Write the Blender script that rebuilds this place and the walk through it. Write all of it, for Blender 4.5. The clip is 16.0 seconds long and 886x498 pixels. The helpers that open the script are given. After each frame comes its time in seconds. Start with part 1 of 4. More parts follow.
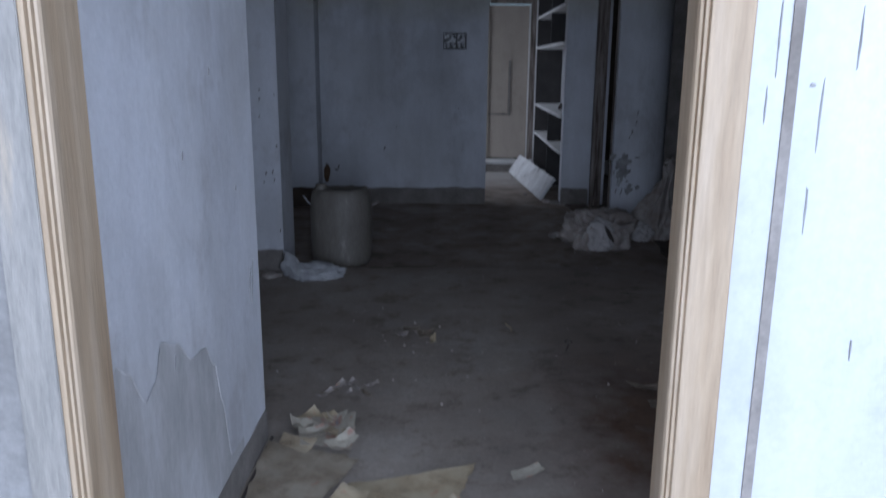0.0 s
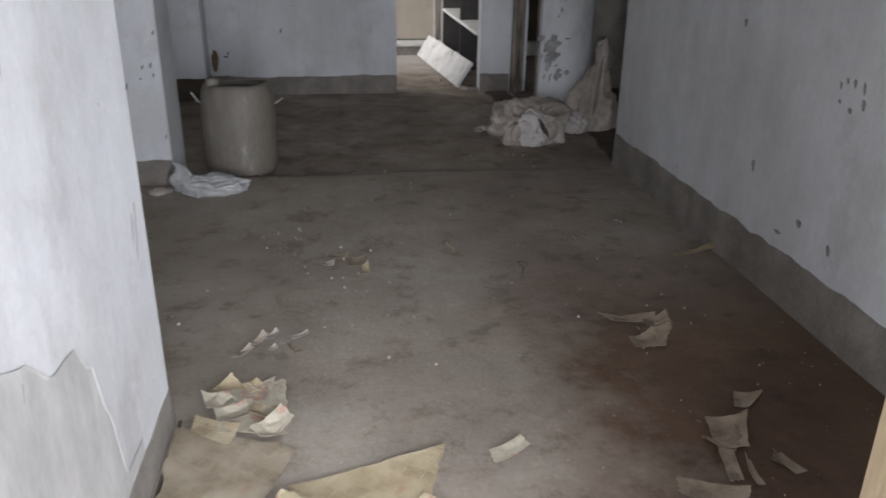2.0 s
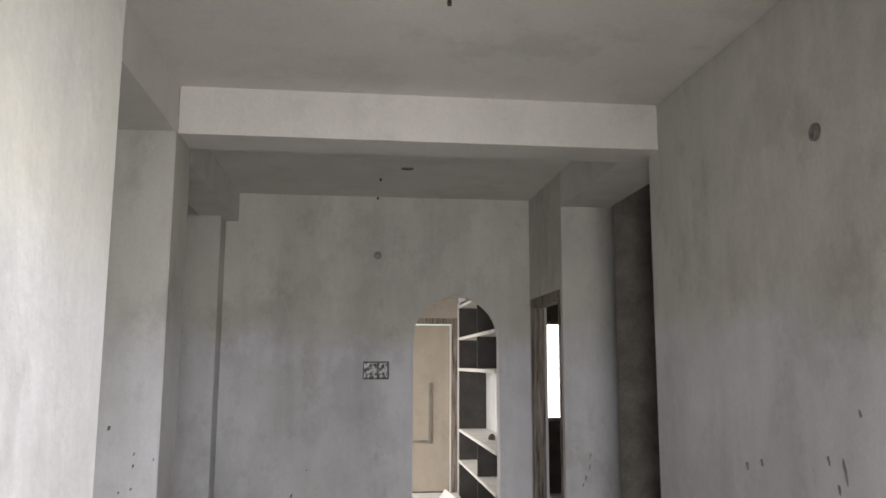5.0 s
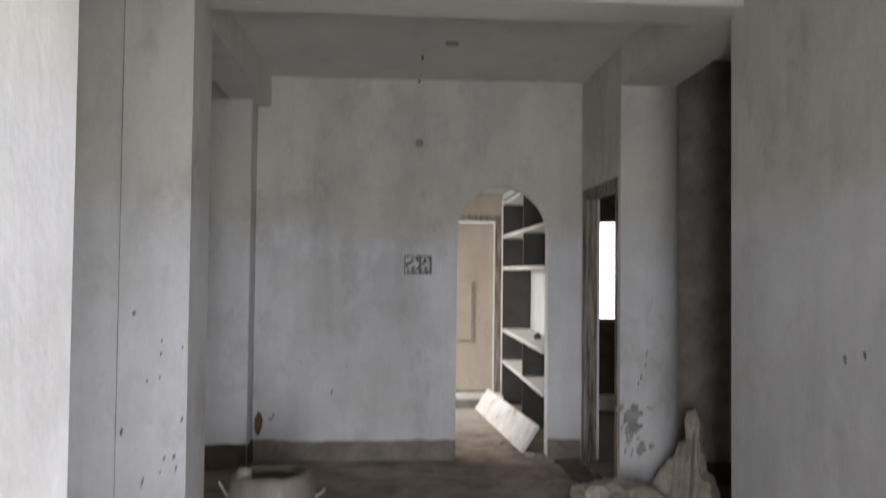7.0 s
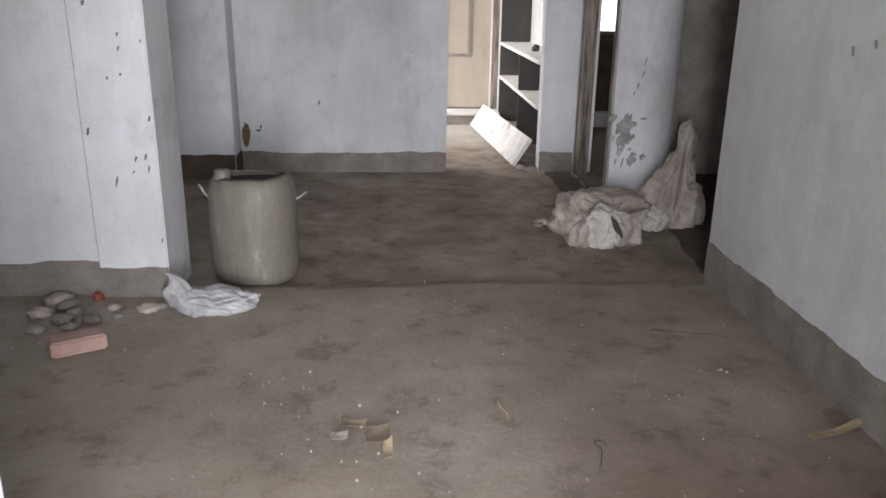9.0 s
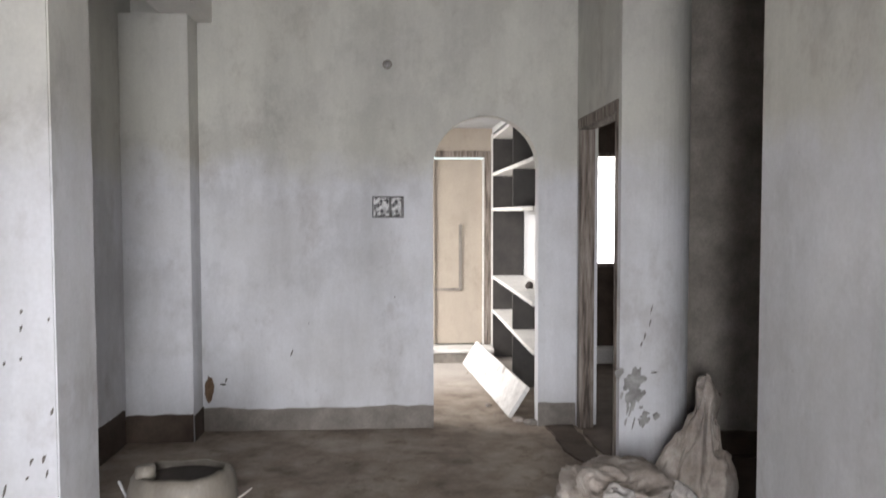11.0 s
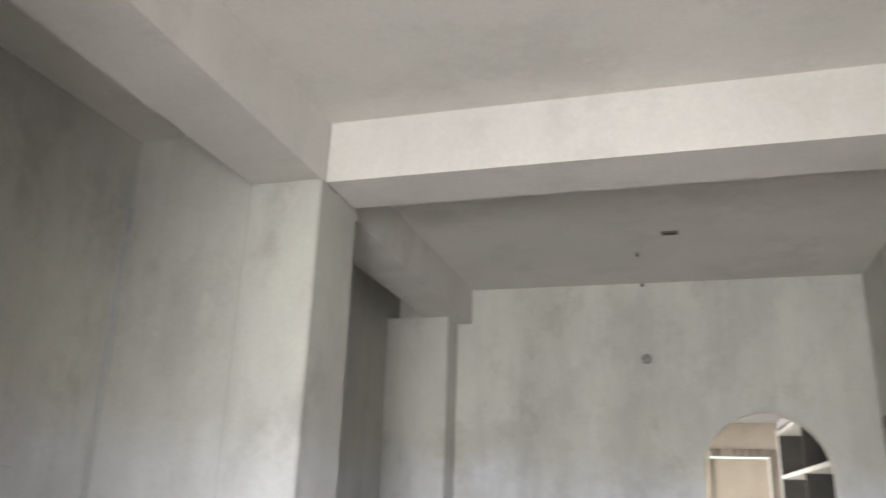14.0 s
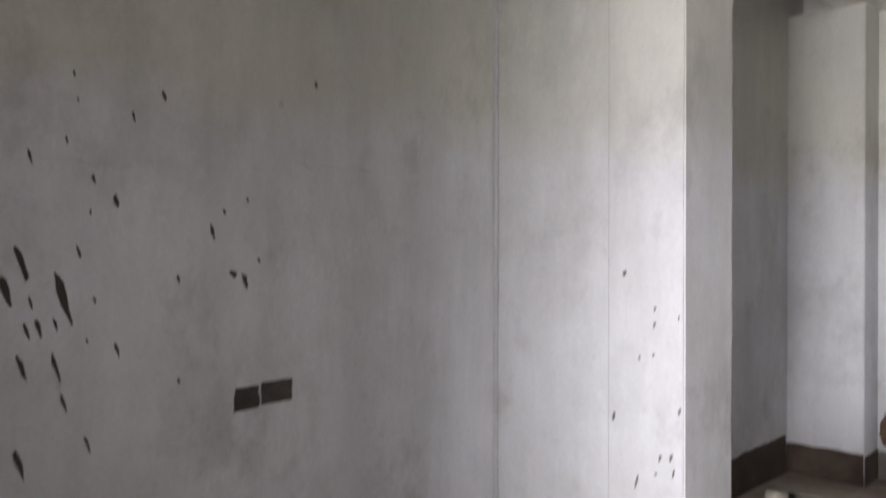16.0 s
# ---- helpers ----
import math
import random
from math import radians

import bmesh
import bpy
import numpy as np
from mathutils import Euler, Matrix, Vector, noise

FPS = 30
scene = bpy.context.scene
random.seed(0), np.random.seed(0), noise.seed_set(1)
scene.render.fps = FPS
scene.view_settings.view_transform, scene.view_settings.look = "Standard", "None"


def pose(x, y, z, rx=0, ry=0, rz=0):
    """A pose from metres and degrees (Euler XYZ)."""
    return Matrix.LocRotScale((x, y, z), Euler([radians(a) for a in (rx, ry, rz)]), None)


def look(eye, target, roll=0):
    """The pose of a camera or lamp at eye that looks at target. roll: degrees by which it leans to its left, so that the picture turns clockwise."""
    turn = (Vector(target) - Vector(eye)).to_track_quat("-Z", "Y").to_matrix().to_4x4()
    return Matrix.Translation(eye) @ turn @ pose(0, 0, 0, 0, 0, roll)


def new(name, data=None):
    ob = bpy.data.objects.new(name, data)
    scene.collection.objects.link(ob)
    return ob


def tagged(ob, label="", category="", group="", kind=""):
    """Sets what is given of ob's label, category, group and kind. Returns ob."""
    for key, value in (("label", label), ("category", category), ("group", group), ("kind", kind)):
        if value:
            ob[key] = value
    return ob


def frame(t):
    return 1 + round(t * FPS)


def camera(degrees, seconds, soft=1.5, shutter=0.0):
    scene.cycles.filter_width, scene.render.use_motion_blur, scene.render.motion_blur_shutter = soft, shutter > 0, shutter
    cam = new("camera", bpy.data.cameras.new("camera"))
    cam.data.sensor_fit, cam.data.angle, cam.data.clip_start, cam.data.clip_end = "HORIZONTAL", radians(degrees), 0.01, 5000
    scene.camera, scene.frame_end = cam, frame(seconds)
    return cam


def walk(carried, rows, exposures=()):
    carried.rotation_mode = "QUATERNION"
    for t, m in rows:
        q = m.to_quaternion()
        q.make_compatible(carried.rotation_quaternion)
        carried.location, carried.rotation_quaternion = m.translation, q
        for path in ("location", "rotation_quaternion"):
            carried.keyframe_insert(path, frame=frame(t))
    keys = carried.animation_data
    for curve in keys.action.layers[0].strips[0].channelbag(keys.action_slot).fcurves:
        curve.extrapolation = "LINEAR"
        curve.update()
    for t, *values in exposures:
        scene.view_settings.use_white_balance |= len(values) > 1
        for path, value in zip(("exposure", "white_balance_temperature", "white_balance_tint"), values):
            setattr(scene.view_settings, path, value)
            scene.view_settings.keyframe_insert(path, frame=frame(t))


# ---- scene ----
cam = camera(59.5, 16.0, soft=1.6, shutter=0.3)
PATH = [
    (0, (0.238, -0.391, 1.327), (0.218, 1.554, 0.86), 0.5),
    (0.5, (0.213, -0.311, 1.308), (0.205, 1.559, 0.6), 0.5),
    (1, (0.191, -0.127, 1.297), (0.208, 1.732, 0.558), -0.3),
    (1.5, (0.163, 0.05, 1.293), (0.203, 1.904, 0.543), -0.9),
    (2, (0.091, 0.243, 1.295), (0.332, 2.08, 0.542), 0.7),
    (2.5, (0.039, 0.381, 1.338), (0.501, 2.186, 0.609), 1.7),
    (3, (0.016, 0.436, 1.423), (0.528, 2.318, 0.977), 1.7),
    (3.5, (-0.001, 0.457, 1.52), (0.412, 2.414, 1.509), 0.2),
    (4, (0.061, 0.471, 1.588), (0.395, 2.422, 1.871), -0.4),
    (6.5, (0.087, 0.858, 1.546), (0.206, 2.832, 1.842), 0.7),
    (7, (0.066, 0.966, 1.474), (0.191, 2.961, 1.533), 0.6),
    (7.2, (0.079, 0.958, 1.432), (0.199, 2.95, 1.302), 0.8),
    (7.5, (0.074, 0.956, 1.391), (0.193, 2.93, 1.094), 1.0),
    (8, (0.049, 0.988, 1.303), (0.172, 2.911, 0.766), 0.6),
    (8.2, (0.077, 0.958, 1.305), (0.192, 2.849, 0.664), 1.2),
    (10.5, (0.276, 1.69, 1.457), (0.389, 3.656, 1.112), -0.3),
    (11, (0.329, 1.773, 1.493), (0.443, 3.767, 1.398), -0.1),
    (11.5, (0.437, 1.841, 1.505), (0.546, 3.837, 1.576), -0.1),
    (12, (0.45, 1.848, 1.542), (0.538, 3.834, 1.761), -0.2),
    (12.5, (0.464, 1.848, 1.574), (0.523, 3.8, 2.005), -0.4),
    (13, (0.47, 1.858, 1.567), (0.527, 3.775, 2.135), -0.5),
    (13.5, (0.464, 1.901, 1.555), (0.367, 3.805, 2.158), 0.3),
    (14, (0.411, 1.973, 1.587), (-0.139, 3.794, 2.203), 2.0),
    (14.5, (0.397, 1.955, 1.548), (-0.52, 3.635, 2.128), 2.2),
    (15, (0.382, 1.965, 1.529), (-0.738, 3.553, 2.0), 1.9),
    (15.5, (0.409, 1.981, 1.5), (-0.853, 3.49, 1.86), 1.0),
    (15.7, (0.445, 2.003, 1.465), (-0.908, 3.453, 1.72), 0.7),
    (16, (0.449, 2.056, 1.385), (-0.976, 3.46, 1.37), 0.0),
]
EXPOSURES = [(0, -1.6, 5150, 13), (0.6, -1.5, 5200, 10), (1.2, -0.98, 5850, 10), (1.8, -0.38, 6200, 10), (2.5, 0.5, 6700, 15), (3, 0.8, 6800, 15), (3.5, 0.2, 6500, 10),
             (4, 0.3, 6950, 13), (6.5, 0.25, 6800, 10), (7, 0.3, 6700, 11), (7.5, 0.6, 6500, 12), (8.2, 0.72, 6550, 14), (10.5, 1.13, 6600, 12), (11.2, 1.1, 6650, 13),
             (12.5, 1.15, 6800, 11), (14.5, 1.32, 6850, 9), (15.4, 1.42, 6800, 13), (16, 1.3, 6750, 15)]
walk(cam, [(t, look(eye, at, roll)) for t, eye, at, roll in PATH], EXPOSURES)

# ---------------------------------------------------------------- light
world = bpy.data.worlds.new("sky")
scene.world = world
world.use_nodes = True
sky = world.node_tree.nodes.new("ShaderNodeTexSky")
sky.sky_type, sky.sun_disc = "NISHITA", False
sky.sun_elevation, sky.sun_rotation = radians(50), radians(120)
back = world.node_tree.nodes["Background"]
back.inputs["Strength"].default_value = 0.12
world.node_tree.links.new(sky.outputs[0], back.inputs[0])
sun = new("sun", bpy.data.lights.new("sun", "SUN"))
sun.data.energy, sun.data.angle, sun.data.color = 1.0, radians(12), (1, 0.95, 0.88)
sun.matrix_world = look((6, -3.5, 8), (0, 0, 0))


def sky_opening(name, eye, target, width, height, watts, colour):
    lamp = new(name, bpy.data.lights.new(name, "AREA"))
    lamp.data.shape, lamp.data.size, lamp.data.size_y = "RECTANGLE", width, height
    lamp.data.energy, lamp.data.color = watts, colour
    lamp.matrix_world = look(eye, target)
    return lamp


# daylight in the porch's open side, the kitchen window and the bedroom window
sky_opening("porch_daylight", (0.85, -2.3, 1.45), (0.85, 5, 1.7), 3.65, 2.7, 640, (0.95, 0.97, 1.0))
# added fill lamp in the doorway, turned to brighten the right wall
sky_opening("entrance_fill", (0.36, 0.9, 1.15), (2.0, 5, 1.2), 0.34, 1.7, 12, (0.97, 0.98, 1.0))
sky_opening("kitchen_daylight", (-1.52, 8.65, 1.65), (1.0, 9.35, 0.3), 1.2, 1.2, 36, (1.0, 0.97, 0.93)).data.spread = radians(105)
sky_opening("bedroom_daylight", (2.8, 9.44, 1.6), (2.8, 5, 1.2), 1.1, 1.0, 1.2, (0.95, 0.97, 1.0))

# ---------------------------------------------------------------- materials
def material(name):
    m = bpy.data.materials.new(name)
    m.use_nodes = True
    return m, m.node_tree.nodes, m.node_tree.links, m.node_tree.nodes["Principled BSDF"]


def noise_node(n, l, scale, detail=5, rough=0.55, coord=None, stretch=None):
    tex = n.new("ShaderNodeTexNoise")
    tex.inputs["Scale"].default_value, tex.inputs["Detail"].default_value, tex.inputs["Roughness"].default_value = scale, detail, rough
    if stretch:
        mp = n.new("ShaderNodeMapping")
        mp.inputs["Scale"].default_value = stretch
        l.new(coord, mp.inputs[0])
        coord = mp.outputs[0]
    l.new(coord, tex.inputs["Vector"])
    return tex.outputs["Fac"]


def ramp(n, l, fac, stops):
    r = n.new("ShaderNodeValToRGB")
    while len(r.color_ramp.elements) < len(stops):
        r.color_ramp.elements.new(0.5)
    for e, (p, c) in zip(r.color_ramp.elements, stops):
        e.position, e.color = p, (*c, 1) if len(c) == 3 else c
    l.new(fac, r.inputs[0])
    return r.outputs[0]


def mix(n, l, fac, a, b, kind="MIX"):
    m = n.new("ShaderNodeMix")
    m.data_type, m.blend_type = "RGBA", kind
    for sock, v in ((m.inputs[0], fac), (m.inputs[6], a), (m.inputs[7], b)):
        if isinstance(v, (int, float)):
            sock.default_value = v
        elif isinstance(v, tuple):
            sock.default_value = (*v, 1)
        else:
            l.new(v, sock)
    return m.outputs[2]


def bump(n, l, bsdf, heights):
    last = None
    for h, strength, dist in heights:
        b = n.new("ShaderNodeBump")
        b.inputs["Strength"].default_value, b.inputs["Distance"].default_value = strength, dist
        l.new(h, b.inputs["Height"])
        if last:
            l.new(last, b.inputs["Normal"])
        last = b.outputs[0]
    l.new(last, bsdf.inputs["Normal"])


def grey(v):
    return (v, v, v)


def plaster(name, low, high, stain, change=1.78, streak=0.5, specked=0.4):
    """Primed cement plaster: a whiter lower coat up to about head height, a thinner one above, trowel clouds and streaks."""
    m, n, l, b = material(name)
    pos = n.new("ShaderNodeNewGeometry").outputs["Position"]
    sep = n.new("ShaderNodeSeparateXYZ")
    l.new(pos, sep.inputs[0])
    wob = noise_node(n, l, 2.2, 4, 0.6, pos)
    add = n.new("ShaderNodeMath")
    add.operation = "MULTIPLY_ADD"
    l.new(wob, add.inputs[0])
    add.inputs[1].default_value = 0.5
    l.new(sep.outputs[2], add.inputs[2])
    rng = n.new("ShaderNodeMapRange")
    rng.inputs["From Min"].default_value, rng.inputs["From Max"].default_value = change + 0.16, change + 0.36
    l.new(add.outputs[0], rng.inputs[0])
    base = mix(n, l, rng.outputs[0], low, high)
    cloud = noise_node(n, l, 1.6, 6, 0.62, pos)
    base = mix(n, l, ramp(n, l, cloud, [(0.38, grey(0.0)), (0.7, grey(0.6))]), base, stain)
    coat = noise_node(n, l, 0.75, 9, 0.72, pos, (1.0, 1.0, 0.8))
    base = mix(n, l, 0.8, base, ramp(n, l, coat, [(0.4, grey(0.87)), (0.46, grey(1.0)), (0.56, grey(1.0)), (0.6, grey(0.92))]), "MULTIPLY")
    runs = noise_node(n, l, 1.0, 6, 0.65, pos, (2.6, 2.6, 0.45))
    base = mix(n, l, streak, base, ramp(n, l, runs, [(0.33, grey(0.66)), (0.6, grey(1.0))]), "MULTIPLY")
    fine = noise_node(n, l, 60, 4, 0.6, pos)
    base = mix(n, l, 0.25, base, ramp(n, l, fine, [(0.25, grey(0.75)), (0.7, grey(1.1))]), "MULTIPLY")
    rub = noise_node(n, l, 2.7, 8, 0.7, pos, (1.0, 1.0, 0.7))
    base = mix(n, l, 0.75 if specked else 0.2, base, ramp(n, l, rub, [(0.34, (0.78, 0.76, 0.75)), (0.44, grey(0.97)), (0.6, grey(1.0)), (0.68, grey(1.06))]), "MULTIPLY")
    specks = noise_node(n, l, 19, 3, 0.6, pos)
    base = mix(n, l, ramp(n, l, specks, [(0.73, grey(0.0)), (0.78, grey(specked))]), base, (0.2, 0.18, 0.165))
    l.new(base, b.inputs["Base Color"])
    b.inputs["Roughness"].default_value = 0.88
    trowel = noise_node(n, l, 7, 5, 0.6, pos, (1, 1, 0.6))
    bump(n, l, b, [(trowel, 0.25, 0.02), (fine, 0.15, 0.004)])
    return m


def rough_stuff(name, stops, scale, fine_scale, rough=0.9, metal=0.0, strength=0.4, stretch=None, dark=0.35):
    """A mottled surface: colours by broad noise, darkened by a finer grain, with relief."""
    m, n, l, b = material(name)
    pos = n.new("ShaderNodeTexCoord").outputs["Object"]
    broad = noise_node(n, l, scale, 6, 0.6, pos, stretch)
    grain = noise_node(n, l, fine_scale, 5, 0.65, pos, stretch)
    base = ramp(n, l, broad, stops)
    base = mix(n, l, dark, base, ramp(n, l, grain, [(0.3, grey(0.45)), (0.65, grey(1.1))]), "MULTIPLY")
    l.new(base, b.inputs["Base Color"])
    b.inputs["Roughness"].default_value, b.inputs["Metallic"].default_value = rough, metal
    bump(n, l, b, [(broad, strength * 0.5, 0.02), (grain, strength, 0.004)])
    return m


WALL = plaster("primed_plaster", (0.7, 0.71, 0.75), (0.62, 0.615, 0.565), (0.5, 0.495, 0.485))
WALL_WHITE = plaster("porch_plaster", (0.56, 0.57, 0.585), (0.56, 0.56, 0.57), (0.46, 0.47, 0.485), 4.0, 0.5)
CEIL = plaster("ceiling_plaster", (0.7, 0.68, 0.65), (0.7, 0.68, 0.65), (0.61, 0.595, 0.57), 6.0, 0.1, 0.0)
BEAM = plaster("beam_plaster", (0.7, 0.68, 0.65), (0.7, 0.68, 0.65), (0.61, 0.59, 0.565), 6.0, 0.2, 0.0)
BEIGE = plaster("beige_plaster", (0.44, 0.385, 0.325), (0.41, 0.36, 0.305), (0.33, 0.285, 0.235), 6.0, 0.3)
# bare cement parts, and shade painted on passage and bedroom walls
CEMENT_AND_SHADE = rough_stuff("bare_cement_and_shade", [(0.3, (0.165, 0.147, 0.13)), (0.7, (0.29, 0.265, 0.24))], 6, 70)
# dark skirting and dirt-filled joints, and shade painted in the passage and bedroom
SOIL_AND_SHADE = rough_stuff("soiled_cement_and_shade", [(0.3, (0.05, 0.034, 0.025)), (0.7, (0.1, 0.075, 0.058))], 6, 60)
CHIP = rough_stuff("chipped_plaster", [(0.3, (0.09, 0.08, 0.072)), (0.7, (0.2, 0.185, 0.17))], 20, 90)
SLAB = rough_stuff("pale_stone_slab", [(0.34, (0.26, 0.25, 0.24)), (0.42, (0.56, 0.55, 0.54)), (0.7, (0.74, 0.74, 0.73))], 4.5, 40, 0.8)
SHELF_SHADE = rough_stuff("shaded_shelf_stone", [(0.3, (0.016, 0.014, 0.013)), (0.7, (0.04, 0.035, 0.032))], 5, 50, 0.6)
WALL_SHADED = rough_stuff("shaded_porch_plaster", [(0.3, (0.19, 0.182, 0.172)), (0.7, (0.28, 0.272, 0.262))], 6, 50)
KADAPPA = rough_stuff("shelf_slab", [(0.3, (0.6, 0.59, 0.57)), (0.7, (0.75, 0.74, 0.72))], 6, 50, 0.7)
WOOD = rough_stuff("raw_teak", [(0.25, (0.25, 0.175, 0.105)), (0.5, (0.36, 0.275, 0.18)), (0.75, (0.46, 0.37, 0.27))], 3.5, 22, 0.65, 0, 0.25, (5, 5, 0.45), 0.3)
DUSTY = rough_stuff("dust_caked_wood", [(0.3, (0.22, 0.21, 0.19)), (0.6, (0.28, 0.262, 0.235)), (0.78, (0.36, 0.3, 0.22))], 5, 40, 0.85, 0, 0.3, (4, 4, 0.6))
WOOD_OLD = rough_stuff("weathered_wood", [(0.35, (0.07, 0.055, 0.045)), (0.5, (0.2, 0.165, 0.14)), (0.7, (0.36, 0.32, 0.29))], 6, 35, 0.8, 0, 0.4, (6, 6, 0.5))
DRUM = rough_stuff("cement_splashed_plastic", [(0.3, (0.14, 0.124, 0.102)), (0.62, (0.185, 0.168, 0.142)), (0.76, (0.34, 0.32, 0.29))], 7, 40, 0.6, 0, 0.2, (2.2, 2.2, 0.7))
DRUM_IN = rough_stuff("can_inside_shade", [(0.3, (0.03, 0.027, 0.025)), (0.7, (0.06, 0.05, 0.045))], 7, 40, 0.7)
CLOTH = rough_stuff("white_woven_sack", [(0.3, (0.28, 0.28, 0.285)), (0.7, (0.5, 0.5, 0.505))], 12, 110, 0.85)
LINING = rough_stuff("pale_sack_lining", [(0.3, (0.4, 0.37, 0.35)), (0.7, (0.6, 0.57, 0.55))], 14, 90, 0.85)
SACK = rough_stuff("dusty_cement_sack", [(0.25, (0.2, 0.165, 0.14)), (0.5, (0.37, 0.325, 0.29)), (0.75, (0.55, 0.51, 0.47))], 7, 90, 0.9)
BRICK = rough_stuff("pale_red_brick", [(0.3, (0.36, 0.22, 0.19)), (0.7, (0.46, 0.32, 0.285))], 14, 80)
MUD_AND_SHADE = rough_stuff("dark_splash_and_shade", [(0.3, (0.05, 0.042, 0.038)), (0.7, (0.09, 0.075, 0.065))], 20, 90)
SMEAR = rough_stuff("dull_smear", [(0.3, (0.16, 0.155, 0.15)), (0.7, (0.36, 0.355, 0.35))], 20, 90)
DAMP = rough_stuff("damp_stained_plaster", [(0.3, (0.36, 0.355, 0.35)), (0.5, (0.46, 0.455, 0.45)), (0.72, (0.6, 0.6, 0.61))], 4, 40, 0.85, 0, 0.2, (1, 2.2, 0.8), 0.2)
METAL = rough_stuff("galvanised_box", [(0.3, (0.07, 0.07, 0.07)), (0.7, (0.16, 0.16, 0.165))], 20, 90, 0.5, 0.5)
TEAL = rough_stuff("teal_print", [(0.3, (0.1, 0.17, 0.19)), (0.7, (0.2, 0.28, 0.3))], 14, 80, 0.8)
BLOT = rough_stuff("dark_damp_blot", [(0.3, (0.2, 0.195, 0.19)), (0.7, (0.42, 0.415, 0.41))], 14, 60, 0.9)
RED = rough_stuff("red_plastic", [(0.3, (0.22, 0.05, 0.04)), (0.7, (0.36, 0.1, 0.08))], 14, 80, 0.6)


def floor_material():
    m, n, l, b = material("cement_floor")
    pos = n.new("ShaderNodeNewGeometry").outputs["Position"]
    broad = noise_node(n, l, 0.9, 6, 0.62, pos)
    base = ramp(n, l, broad, [(0.32, (0.17, 0.122, 0.088)), (0.46, (0.26, 0.208, 0.164)), (0.58, (0.34, 0.295, 0.25)), (0.7, (0.42, 0.38, 0.335))])
    patch = noise_node(n, l, 3.1, 7, 0.68, pos)
    base = mix(n, l, 0.55, base, ramp(n, l, patch, [(0.33, (0.5, 0.43, 0.39)), (0.5, (0.92, 0.9, 0.88)), (0.66, (1.2, 1.2, 1.2))]), "MULTIPLY")
    # grey cement dust mid-hall; towards the right wall brown soil with the door jamb's shade painted in
    sep = n.new("ShaderNodeSeparateXYZ")
    l.new(pos, sep.inputs[0])
    add = n.new("ShaderNodeMath")
    add.operation = "MULTIPLY_ADD"
    l.new(patch, add.inputs[0])
    add.inputs[1].default_value = 1.2
    l.new(sep.outputs[0], add.inputs[2])
    side = n.new("ShaderNodeMapRange")
    side.inputs["From Min"].default_value, side.inputs["From Max"].default_value = 1.15, 1.6
    l.new(add.outputs[0], side.inputs[0])
    dusty = mix(n, l, 0.5, base, (0.3, 0.272, 0.24))
    soil_shade = mix(n, l, 1.0, base, (0.36, 0.265, 0.205), "MULTIPLY")
    ahead = n.new("ShaderNodeMapRange")
    ahead.inputs["From Min"].default_value, ahead.inputs["From Max"].default_value = 2.5, 3.4
    ahead.inputs["To Min"].default_value, ahead.inputs["To Max"].default_value = 1.0, 0.25
    l.new(sep.outputs[1], ahead.inputs[0])
    soil_shade_mask = n.new("ShaderNodeMath")
    soil_shade_mask.operation = "MULTIPLY"
    l.new(side.outputs[0], soil_shade_mask.inputs[0])
    l.new(ahead.outputs[0], soil_shade_mask.inputs[1])
    base = mix(n, l, soil_shade_mask.outputs[0], dusty, soil_shade)
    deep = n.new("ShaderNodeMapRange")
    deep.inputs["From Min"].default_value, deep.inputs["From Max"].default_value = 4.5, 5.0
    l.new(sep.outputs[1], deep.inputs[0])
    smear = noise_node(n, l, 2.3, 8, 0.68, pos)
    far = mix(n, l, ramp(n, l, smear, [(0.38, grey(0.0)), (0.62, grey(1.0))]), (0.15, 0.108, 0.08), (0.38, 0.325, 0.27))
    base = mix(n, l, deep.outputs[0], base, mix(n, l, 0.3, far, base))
    scuff = noise_node(n, l, 5.0, 7, 0.72, pos)
    base = mix(n, l, 0.75, base, ramp(n, l, scuff, [(0.36, (0.55, 0.5, 0.45)), (0.46, grey(0.98)), (0.6, grey(1.06)), (0.68, grey(1.35))]), "MULTIPLY")
    # kitchen floor paled: the bright window light there is painted into the colour
    kitchen = n.new("ShaderNodeMapRange")
    kitchen.inputs["From Min"].default_value, kitchen.inputs["From Max"].default_value = 8.0, 9.0
    l.new(sep.outputs[1], kitchen.inputs[0])
    base = mix(n, l, kitchen.outputs[0], base, mix(n, l, 0.75, base, (0.42, 0.4, 0.375)))
    fine = noise_node(n, l, 55, 5, 0.7, pos)
    base = mix(n, l, 0.28, base, ramp(n, l, fine, [(0.3, grey(0.55)), (0.68, grey(1.15))]), "MULTIPLY")
    crumbs = noise_node(n, l, 34, 2, 0.5, pos)
    base = mix(n, l, ramp(n, l, crumbs, [(0.72, grey(0.0)), (0.76, grey(0.4))]), base, (0.4, 0.375, 0.34))
    l.new(base, b.inputs["Base Color"])
    b.inputs["Roughness"].default_value = 0.8
    bump(n, l, b, [(patch, 0.3, 0.03), (fine, 0.35, 0.005)])
    return m


FLOOR = floor_material()


